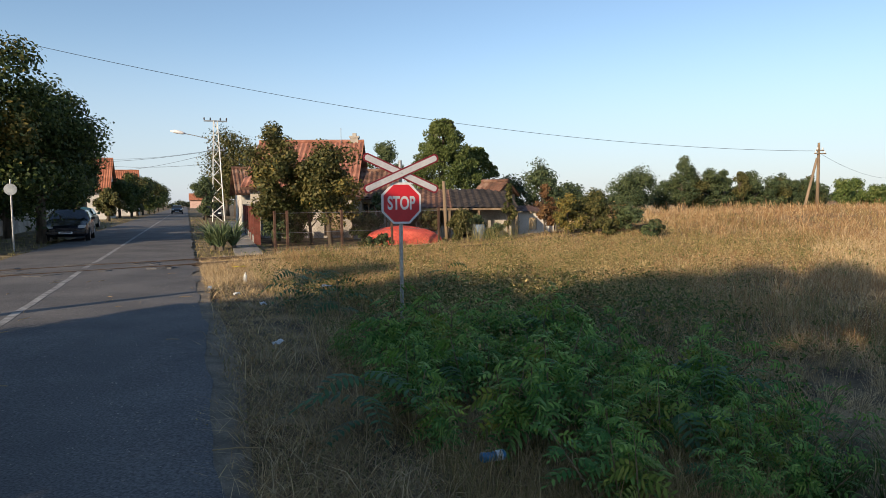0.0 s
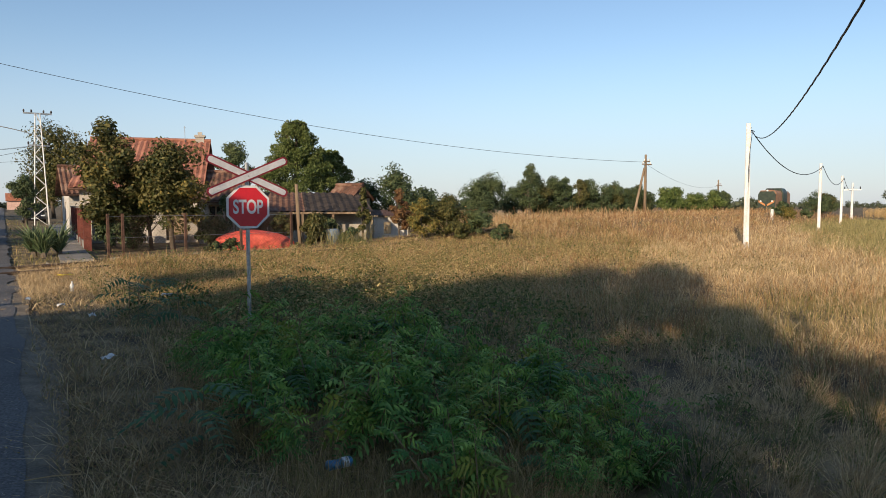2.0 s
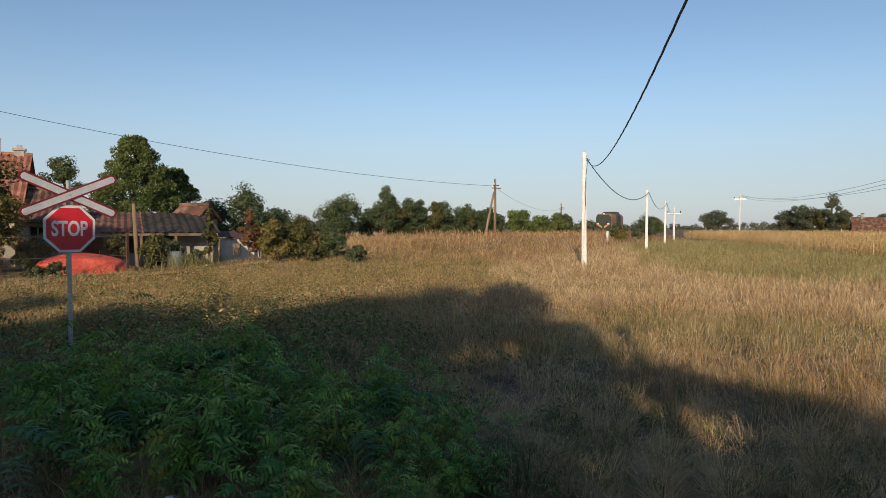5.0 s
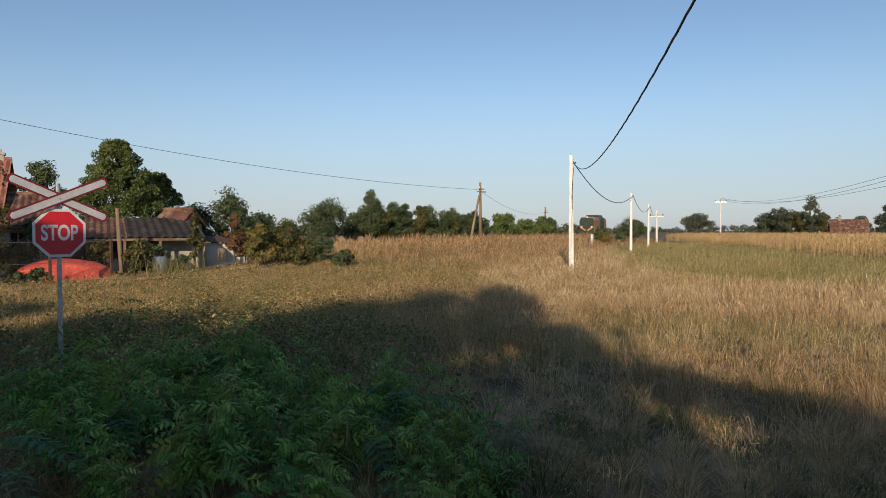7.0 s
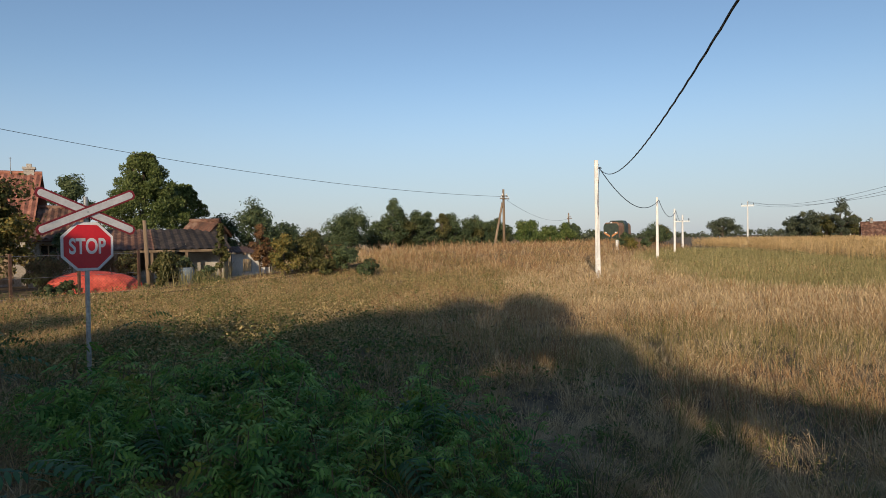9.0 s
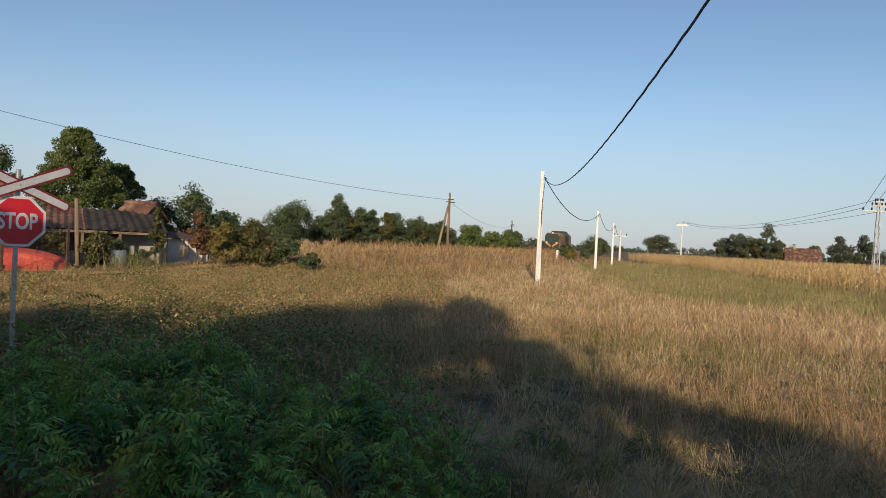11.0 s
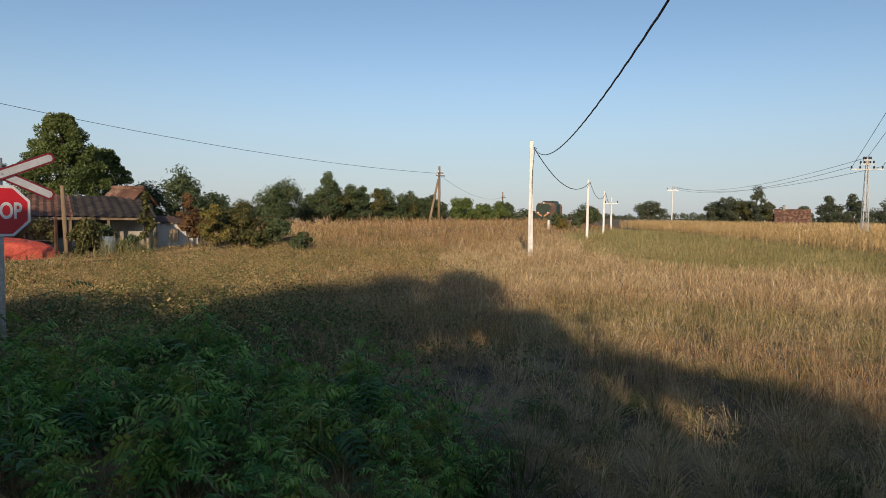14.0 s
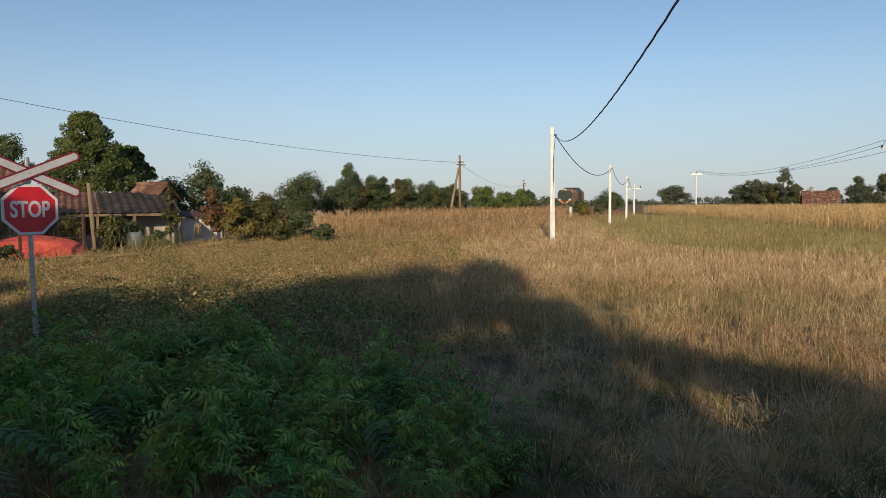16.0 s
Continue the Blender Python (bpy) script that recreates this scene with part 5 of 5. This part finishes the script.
part("wall", Geo().box((-.55, .6, 0), (-.05, .8, 1.0)), M["plaster_w"], ruin)
part("wall", Geo().box((1.55, .3, 0), (1.9, .5, .75)), M["plaster_w"], ruin)
part("roof", Geo().grid([[(-.6 + i * .09, -.2, 1.22 - .03 * i * .09 + .02 * (i % 2)) for i in range(27)], [(-.6 + i * .09, 1.6, 1.5 - .03 * i * .09 + .02 * (i % 2)) for i in range(27)]]), M["rust"], ruin, "rusty corrugated sheet roof")
for i in range(3):
    part("beam", Geo().box((-.5 + i * 1.0, -.15, 1.08), (-.4 + i * 1.0, 1.5, 1.17)), M["wood"], ruin)

wp = thing("wooden_post", pose(.13, 26.95, -.2), "bare leaning wooden post in front of the shed", "post")
part("shaft", Geo().tube([(.12, 0, -.1), (.05, 0, 1.2), (-.02, 0, 2.65)], [.085, .08, .065], 9), M["wood"], wp, smooth=True)


def tarp_heap():
    rows = []
    for i in range(25):
        u = i / 24
        row = []
        for j in range(33):
            a = math.pi * j / 32
            L = 1.5 * (1 + .04 * math.sin(3 * a))
            prof = math.sin(math.pi * min(1, max(0, u))) ** .22
            z = .70 * prof * max(math.sin(a), 0) ** .42 + .025 * math.sin(17 * a + 9 * u) * prof * math.sin(a)
            row.append((-L + 2 * L * u + .03 * math.sin(11 * a), -.75 * math.cos(a) * (prof * .8 + .2) + .04 * math.sin(13 * u + 5 * a), max(z, 0.0) - .02 + .09 * math.sin(3.1 * u + .4)))
        rows.append(row)
    h = thing("covered_heap", pose(-1.5, 25.8, -.12, 0, 0, 6), "heap covered by a coral red tarpaulin behind a fence", "tarpaulin")
    part("tarpaulin", Geo().grid(rows), M["tarp"], h, smooth=True)
    part("rope", Geo().tube([(-.45, -.78, .05), (-.45, -.55, .6), (-.44, 0, .86), (-.42, .6, .7)], .012, 6), M["iron"], h)
    part("rope", Geo().tube([(.5, -.78, .05), (.5, -.55, .6), (.5, 0, .86), (.5, .6, .7)], .012, 6), M["iron"], h)


tarp_heap()
barrel = thing("blue_barrel", pose(1.55, 26.9, -.1), "faded blue plastic barrel beside the shed", "barrel")
part("drum", Geo().tube([(0, 0, 0), (0, 0, .05), (0, 0, .35), (0, 0, .65), (0, 0, .7)], [.25, .28, .30, .28, .25], 18), M["barrel"], barrel, smooth=True)
part("lid", Geo().tube([(0, 0, .7), (0, 0, .74)], [.26, .25], 18), M["barrel"], barrel)
ladder = thing("ladder", pose(-2.6, 28.2, -.1, -14, 0, 0), "old wooden ladder leaning on the wall", "ladder")
for x in (-.2, .2):
    part("rail", Geo().tube([(x, 0, 0), (x, 0, 2.0)], .028, 6), M["wood"], ladder)
for i in range(7):
    part("rung", Geo().tube([(-.2, 0, .25 + i * .26), (.2, 0, .25 + i * .26)], .018, 6), M["wood"], ladder)

# small white-gabled house beside the pavement, ridge across the road
house("house", pose(*road_at(40, 2.85, -.02), 0, 0, ROAD_TURN), 6.5, 5.0, 2.35, 3.75, "plaster_w", "tile_old", "small house with a white gable beside the pavement", holes=((1.5, .8, 2.4, 1.8),), side_holes=((1.6, .8, 2.4, 1.8),))
house("house", pose(*road_at(62, 4.6, -.02), 0, 0, ROAD_TURN), 8, 6.0, 2.6, 4.3, "plaster_w", "tile_old", "white village house far down the road", holes=((1.5, .8, 2.4, 1.8),))
# houses left of the road
house("house", pose(*road_at(24.5, -9.4, 0), 0, 0, 90 + ROAD_TURN), 9, 7, 3.0, 5.0, "plaster_w", "tile", "long white house behind street trees", holes=((2, .9, 3, 2.2), (6, .9, 7, 2.2)))
house("house", pose(*road_at(80, -16.4, 0), 0, 0, ROAD_TURN), 8.2, 8.0, 3.3, 6.8, "plaster_w", "roof_new", "white house with a steep orange tiled roof", holes=((2, .9, 3.2, 2.3), (5, .9, 6.2, 2.3)))
ant2 = thing("roof_antenna", pose(*road_at(84, -9.4, 6.4)), "tall thin antenna pole on an orange roof", "antenna")
part("mast", Geo().tube([(0, 0, 0), (0, 0, 2.6)], .03, 6), M["steel"], ant2)
house("house", pose(*road_at(104, -15, 0), 0, 0, ROAD_TURN), 8, 8.0, 3.3, 6.6, "plaster_w", "roof_new", "white house with an orange tiled roof farther on")
house("house", pose(*road_at(270, 1.0, 0), 0, 0, ROAD_TURN), 9, 8, 3.2, 5.6, "plaster_p", "roof_new", "pinkish house at the far end of the road")
gw = thing("garden_wall", pose(*road_at(37, -9.2, 0), 0, 0, 90 + ROAD_TURN), "pale plastered garden wall along the street", "wall")
part("wall", Geo().box((0, 0, -.1), (26, .2, 1.5)), M["plaster"], gw)
part("coping", Geo().box((-.05, -.05, 1.5), (26.05, .25, 1.58)), M["concrete"], gw)
house("farmhouse", pose(133.2, 84.9, -.9, 0, 0, -52), 6.4, 6, 1.9, 4.6, "plaster", "tile_old", "far farmhouse with a brown roof behind the maize", chimney=(1.6, 3.0, 5.2, .25))

# ---- fences ----
def mesh_fence(m, length, h, posts, label, post_mat="rust"):
    f = thing("wire_fence", m, label, "fence")
    for x in posts:
        part("post", Geo().box((x - .035, -.035, -.25), (x + .035, .035, h + .08)), M[post_mat], f)
    for z in (.06, h * .5, h):
        part("wire", Geo().tube([(0, .04, z), (length, .04, z)], .006, 5), M["steel"], f)
    g = Geo()
    n = int(length / .11)
    step = .11
    for i in range(-int(h / step), n):
        for d in (1, -1):
            x0 = i * step if d > 0 else i * step + h
            a, b = (x0, .05), (x0 + d * h, .05 + h)
            lo, hi = sorted((a, b))
            if lo[0] < 0:
                k = -lo[0] / (hi[0] - lo[0])
                lo = (0, lo[1] + (hi[1] - lo[1]) * k)
            if hi[0] > length:
                k = (length - lo[0]) / (hi[0] - lo[0])
                hi = (length, lo[1] + (hi[1] - lo[1]) * k)
            if hi[0] - lo[0] > .02:
                g.tube([(lo[0], .04 + .005 * d, lo[1]), (hi[0], .04 + .005 * d, hi[1])], .0022, 3, False)
    part("netting", g, M["rust"], f, "diamond wire netting")
    return f


fx, fy, _ = track_at(4.3, -2.0)
mesh_fence(pose(fx, fy, -.03, 0, 0, TRACK_TURN - 6), 6.4, 1.3, (0.0, .42, 2.35, 4.3, 6.3), "rusty posts with diamond wire netting around a garden")


def slat_fence(s0, s1, w):
    f = thing("garden_fence", pose(*road_at(s0, w, 0), 0, 0, ROAD_TURN + 87.4), "dark metal slat fence between brick pillars", "fence")
    L = s1 - s0
    n = 5
    for i in range(n + 1):
        x = L * i / n
        part("pillar", Geo().box((x - .12, -.12, -.1), (x + .12, .12, 1.5)), M["brick"], f, "dark red brick pillar")
        part("cap", Geo().box((x - .15, -.15, 1.5), (x + .15, .15, 1.56)), M["concrete"], f)
    for i in range(n):
        a, b = L * i / n + .16, L * (i + 1) / n - .16
        part("plinth", Geo().box((a, -.1, -.1), (b, .1, .3)), M["concrete"], f)
        for z in (.45, 1.25):
            part("rail", Geo().box((a, -.02, z), (b, .02, z + .04)), M["iron"], f)
        k = int((b - a) / .14)
        for j in range(k):
            x = a + (j + .5) * (b - a) / k
            part("slat", Geo().box((x - .045, -.035, .34), (x + .045, -.02, 1.4)), M["iron"], f)


slat_fence(26.0, 38.2, 2.35)

# ---- vehicles ----
def car(name, m, paint, label):
    c = thing(name, m, label, "car")
    # stations along the length (y back), half width, lower, belt and roof heights
    st = [(-2.15, .62, .34, .55, .58), (-2.08, .78, .25, .66, .70), (-1.7, .84, .20, .78, .82), (-1.0, .86, .18, .86, .92), (-.72, .86, .18, .90, .98), (.0, .87, .18, .92, 1.38), (.9, .87, .18, .93, 1.42), (1.5, .86, .18, .93, 1.25), (1.95, .83, .22, .90, .98), (2.15, .76, .30, .80, .84)]
    rows = []
    for y, w, lo, belt, top in st:
        tw = w * (.72 if top - belt > .2 else .9)
        rows.append([(x * w, y, z) if k != 2 else (x * tw, y, z) for x, z, k in ((-.9, lo, 0), (-1, lo + .12, 0), (-1.0, belt - .12, 0), (-.97, belt, 0), (-1, top - .05, 2), (-.75, top, 2), (0, top + .02, 2), (.75, top, 2), (1, top - .05, 2), (.97, belt, 0), (1.0, belt - .12, 0), (1, lo + .12, 0), (.9, lo, 0), (-.9, lo, 0))])
    g = Geo().grid([r[::-1] for r in rows])
    for row, fl in ((rows[0], False), (rows[-1], True)):
        o = len(g.v)
        g.v += row[:-1]
        f = tuple(range(o, o + len(row) - 1))
        g.f.append(f if not fl else f[::-1])
    part("body", g, M[paint], c, smooth=False, bevel=.02)
    part("windscreen", Geo().grid([[(-.70, -.74, .975), (0, -.77, 1.0), (.70, -.74, .975)], [(-.56, -.06, 1.36), (0, -.09, 1.40), (.56, -.06, 1.36)]]), M["glass"], c, "dark windscreen")
    for sx in (-1, 1):
        part("side_window", Geo().grid([[(sx * .868, -.55, .96), (sx * .872, .35, .96), (sx * .868, 1.2, .96)], [(sx * .70, -.05, 1.32), (sx * .69, .35, 1.35), (sx * .70, 1.0, 1.33)]]), M["glass"], c)
        part("headlight", Geo().prism([(sx * .46, .60), (sx * .74, .60), (sx * .78, .74), (sx * .5, .72)], -2.13, -1.98), M["lamp_glass"], c, "clear headlight", bevel=.01)
        part("mirror", Geo().box((sx * .88, -.62, .93), (sx * 1.04, -.5, 1.06)), M[paint], c, bevel=.02)
        for y in (-1.35, 1.32):
            w = part("wheel", Geo().tube([(sx * .70, y, .30), (sx * .88, y, .30)], .30, 20), M["rubber"], c, "black tyre")
            part("rim", Geo().tube([(sx * .80, y, .30), (sx * .887, y, .30)], [.2, .19], 14), M["rim"], w)
    part("grille", Geo().box((-.36, -2.17, .50), (.36, -2.1, .62)), M["iron"], c, bevel=.01)
    part("bumper", Geo().box((-.74, -2.20, .33), (.74, -2.06, .48)), M[paint], c, bevel=.03)
    plate = part("number_plate", Geo().box((-.26, -2.215, .36), (.26, -2.2, .46)), M["white"], c, "white number plate")
    part("bar", Geo().box((-.2, -2.218, .39), (.2, -2.2155, .43)), M["iron"], plate)
    return c


car("car", pose(*road_at(34.0, -5.15, 0), 0, 0, ROAD_TURN + 3), "car_dark", "parked black hatchback on the road edge under trees")
car("car", pose(*road_at(118, -1.7, .02), 0, 0, ROAD_TURN), "car_dark", "dark car with lit front coming along the far road")
car("car", pose(*road_at(50.0, -6.8, .02), 0, 0, ROAD_TURN + 180), "car_green", "dark green car parked by a hedge")
car("car", pose(*road_at(70, 2.2, .02), 0, 0, ROAD_TURN), "car_dark", "dark car parked beside the pavement")


def locomotive():
    t = thing("locomotive", pose(*track_at(105, -5.6, .30), 0, 0, TRACK_TURN - 90), "old dark green locomotive with orange bands on the track", "locomotive")
    # front faces -y
    part("hood", Geo().prism([(-1.25, 1.0), (1.25, 1.0), (1.25, 3.1), (.95, 3.55), (-.95, 3.55), (-1.25, 3.1)], -1.0, 9.0), M["loco_side"], t, "faded ochre side body", bevel=.06)
    part("nose", Geo().prism([(-1.2, 1.0), (1.2, 1.0), (1.2, 2.95), (.9, 3.4), (-.9, 3.4), (-1.2, 2.95)], -1.5, -1.0), M["loco_green"], t, "dark green nose", bevel=.05)
    part("cab", Geo().prism([(-1.4, 1.0), (1.4, 1.0), (1.4, 3.3), (1.0, 3.95), (-1.0, 3.95), (-1.4, 3.3)], 3.0, 6.0), M["loco_green"], t, bevel=.05)
    for sx in (-1, 1):
        part("stripe", Geo().prism([(sx * .15, 1.15), (sx * 1.1, 1.75), (sx * 1.1, 2.05), (sx * .15, 1.45)] if sx > 0 else [(sx * .15, 1.45), (sx * 1.1, 2.05), (sx * 1.1, 1.75), (sx * .15, 1.15)], -1.53, -1.505), M["loco_orange"], t, "orange chevron band")
        part("headlight", Geo().tube([(sx * .8, -1.56, 1.9), (sx * .8, -1.5, 1.9)], .13, 10), M["lamp_glass"], t)
        part("cab_window", Geo().box((sx * .5 - .35, 2.97, 2.8), (sx * .5 + .35, 3.0, 3.4)), M["glass"], t)
        part("buffer", Geo().tube([(sx * .88, -2.1, .75), (sx * .88, -1.6, .75)], [.22, .1], 10), M["iron"], t)
        for y in (-.4, 1.2, 6.5, 8.1):
            part("wheel", Geo().tube([(sx * .68, y, .1), (sx * .82, y, .1)], .48, 16), M["iron"], t)
    part("frame", Geo().box((-1.35, -1.6, .55), (1.35, 9.2, 1.0)), M["loco_green"], t)
    part("exhaust", Geo().box((-.4, .3, 3.5), (.4, 1.1, 3.8)), M["iron"], t)
    part("front_lamp", Geo().tube([(0, -1.1, 3.52), (0, -.95, 3.52)], .14, 10), M["lamp_glass"], t)


locomotive()

# ---- plants near the houses ----
def yucca(x, y, seed):
    global rng
    rng = np.random.default_rng(seed)
    t = thing("yucca_plant", pose(x, y, 0.0), "spiky grey-green yucca clump beside the pavement", "plant", "yucca clumps")
    n = 90
    az, el = rng.uniform(0, 6.28, n), rng.uniform(.15, 1.45, n)
    ch = []
    P = np.stack([.08 * np.cos(az), .08 * np.sin(az), rng.uniform(.1, .35, n)], 1)
    L = rng.uniform(.65, 1.0, n)
    ch.append(blade_mesh(P, L, np.full(n, .055), np.cos(el), az))
    v, tr = joined(ch)
    part("leaves", np_mesh("leaves", v, tr), M["yucca"], t)
    part("stem", Geo().tube([(0, 0, -.1), (0, 0, .35)], [.1, .07], 8), M["bark"], t)


yucca(-7.6, 22.3, 1)
yucca(-8.05, 22.8, 2)
yucca(-7.35, 22.9, 3)


def shrub(x, y, h, r, n, leaf, foliage, label, seed, second=None):
    return make_tree("bush", x, y, h, r, .05, n, leaf, foliage, label, "bush", clumps=22, trunk=.035, seed=seed, second=second, group="bushes by the sheds")


for i, (x, y, h, r, n, fo, se, la) in enumerate((
        (6.5, 27.5, 2.05, 1.15, 4600, "leaf_olive", "leaf_y", "tangled olive bush with yellowing vines"),
        (7.75, 27.2, 1.5, 1.0, 3600, "leaf_b", "leaf_brown", "tangled dark bush with withered brown leaves"),
        (5.25, 26.7, 1.95, .7, 2400, "leaf_y", None, "yellow-green bush beside the railway"),
        (4.6, 28.7, 2.35, .5, 1300, "leaf_brown", None, "withered reddish brown bush"),
        (8.5, 26.1, .85, .8, 1900, "leaf_b", "leaf_brown", "low dark bush at the end of a thicket"),
        (6.6, 26.0, .95, .8, 2000, "leaf_olive", None, "low olive bush in front of a thicket"),
        (2.82, 27.0, 2.4, .38, 1500, "leaf_olive", None, "slim upright bush before a ruined shed"),
        (.8, 26.5, 1.5, .7, 2200, "leaf_olive", None, "green bush beside a wooden post"),
        (2.2, 25.4, .9, .55, 1100, "leaf_b", None, "small green bush at the fence"),
        (-2.1, 23.3, .6, .4, 700, "leaf_b", None, "small green bush under the wire fence"),
        (-2.6, 23.0, .5, .45, 800, "leaf_b", None, "small green bush under the wire fence"),
        # three dark shrubs added to darken the garden and wall, in place of shade
        (-6.35, 24.7, 1.5, .55, 2000, "leaf_b", None, "dark shrub added for the shade behind the garden fence"),
        (-6.0, 26.6, 1.8, 1.0, 3000, "leaf_b", None, "dark shrub added to shade the house wall"),
        (-3.3, 26.9, 1.5, .9, 2600, "leaf_b", None, "dark shrub added to shade the house wall"),
        (-.5, 27.8, 1.5, .6, 1800, "leaf_olive", None, "tangled shrub in front of the shed"),
        (1.6, 27.9, 1.2, .5, 1500, "leaf_b", None, "tangled shrub in front of the shed"),
        (5.1, 29.2, 1.3, .5, 1500, "leaf_brown", None, "withered shrub in front of a ruined shed"),
        (-6.9, 27.6, 1.9, .7, 2200, "leaf_b", None, "dark bush behind the garden fence"))):
    shrub(x, y, h, r, int(n * 1.5), .055, fo, la, 300 + i, se)
make_tree("bush", 44.1, 51.3, 1.5, 1.0, .05, 2600, .07, "leaf_y", "yellow-green bush beside a white marker post", "bush", clumps=20, trunk=.04, seed=345)
make_tree("vine", -2.75, 27.9, 2.2, .5, .2, 700, .08, "leaf_b", "thin climbing vine on the house wall", "plant", clumps=9, trunk=.03, seed=330)

# rail-side stones
rs = np.random.default_rng(9)
sg = []
for i in range(5):
    bm = bmesh.new()
    bmesh.ops.create_icosphere(bm, subdivisions=1, radius=.5)
    for v in bm.verts:
        v.co *= float(rs.uniform(.7, 1.2))
    me = bpy.data.meshes.new("stone")
    bm.to_mesh(me)
    bm.free()
    sg.append(me)
for i in range(60):
    k, q = rs.uniform(1.5, 12), rs.uniform(-1.7, -.9)
    ob = put("stone", sg[i % 5], M["stone"])
    s = float(rs.uniform(.08, .24))
    x, y, _ = track_at(k, q)
    ob.matrix_world = Matrix.Translation((x, y, float(gz(x, y)) + s * .15)) @ Euler(tuple(rs.uniform(0, 6, 3))).to_matrix().to_4x4() @ Matrix.Diagonal((s, s * .8, s * .6, 1))
    tagged(ob, "pale rough stone beside the rusty rail", "stone", "track stones")

# ---- small things ----
def pole_sign():
    t = thing("road_sign", pose(-14.8, 22.4, 0, 0, 0, 200), "back of a grey road sign on a thin pole", "road sign")
    part("post", Geo().tube([(0, 0, -.2), (0, 0, 2.5)], .03, 8), M["steel"], t)
    part("plate", Geo().tube([(0, .03, 2.15), (0, .045, 2.15)], .2, 20), M["steel"], t, "round grey plate seen from behind")


pole_sign()
can = thing("drink_can", pose(.30, 3.86, float(gz(.3, 3.86)) + .10, 0, 0, 20), "crushed blue drink can lying among weeds", "can")
part("can_body", Geo().tube([(-.085, 0, 0), (-.075, 0, 0), (0, .004, -.004), (.075, 0, 0), (.085, 0, 0)], [.024, .033, .030, .033, .024], 16), M["blue"], can, smooth=True)
part("band", Geo().tube([(.02, 0, 0), (.06, 0, 0)], .0338, 16), M["paper"], can, "white band")
bottle = thing("plastic_bottle", pose(*road_at(14.2, .95, float(gz(*road_at(14.2, .95)[:2])) + .02), 8, 5, 0), "white plastic bottle standing in cut grass", "bottle")
bottle.scale = (.65, .65, .65)
part("bottle_body", Geo().tube([(0, 0, 0), (0, 0, .02), (0, 0, .2), (0, 0, .26), (0, 0, .29)], [.045, .055, .055, .03, .018], 14), M["paper"], bottle, smooth=True)
part("bottle_cap", Geo().tube([(0, 0, .29), (0, 0, .32)], .02, 12), M["paper"], bottle)


def litter(name, x, y, size, material, label, seed):
    r = np.random.default_rng(seed)
    rows = [[(size * (i / 4 - .5), size * .7 * (j / 4 - .5), .03 + float(r.uniform(0, .05))) for j in range(5)] for i in range(5)]
    ob = put(name, Geo().grid(rows), M[material], smooth=True)
    ob.matrix_world = pose(x, y, max(float(gz(x, y)), -.02) + .02, 0, 0, seed * 40)
    so = ob.modifiers.new("thick", "SOLIDIFY")
    so.thickness = .004
    tagged(ob, label, "litter", "scattered litter")


for i, (s, w, z, mt, la) in enumerate(((16.5, 1.0, .28, "yellow", "crumpled yellow plastic bag on dry grass"), (7.2, .75, .14, "paper", "scrap of white paper on the verge"), (10.2, .9, .12, "paper", "scrap of white paper on the verge"), (11.8, 2.2, .18, "paper", "crumpled pale plastic bag among weeds"), (5.4, 1.5, .16, "paper", "crumpled pale plastic bag among weeds"), (11.5, .6, .1, "paper", "scrap of white paper on the verge"), (12.6, .2, .1, "paper", "scrap of white paper on the verge"))):
    x, y, _ = road_at(s, w)
    litter("litter", x, y, z, mt, la, i + 1)
rs = np.random.default_rng(17)
for i in range(26):
    s, w = float(rs.uniform(3, 17)), float(rs.uniform(-3.2, .1))
    L = float(rs.uniform(.06, .34))
    x, y, _ = road_at(s, w)
    ob = put("straw_stalk", Geo().tube([(-L / 2, 0, .008), (0, L * .04, .012), (L / 2, 0, .008)], .004, 5), M["straw"])
    ob.matrix_world = pose(x, y, .03 * (1 - ((w + 2.6) / 2.7) ** 2) + .004, 0, 0, float(rs.uniform(0, 180)))
    tagged(ob, "loose straw stalk lying on the asphalt", "straw", "straw on the road")


def road_top(w):
    return .03 * (1 - ((w + 2.6) / 2.7) ** 2)


def road_grit():
    global rng
    rng = np.random.default_rng(33)
    n = 2600
    s, w = rng.uniform(1.5, 22, n), -.05 - np.abs(rng.normal(size=n)) * 1.1
    w = np.maximum(w, -4.8)
    x, y = .06 - .361 * s + .9325 * w, .9325 * s + .361 * w
    P = np.stack([x, y, road_top(w) + .006], 1)
    N = np.array([0, 0, 1]) + rng.normal(size=(n, 3)) * .25
    stuff("road_grit", [leaf_mesh(P, N, rng.uniform(.004, .013, n), .7)], "stone", "pale grit and chips scattered on the asphalt", "grit")


road_grit()
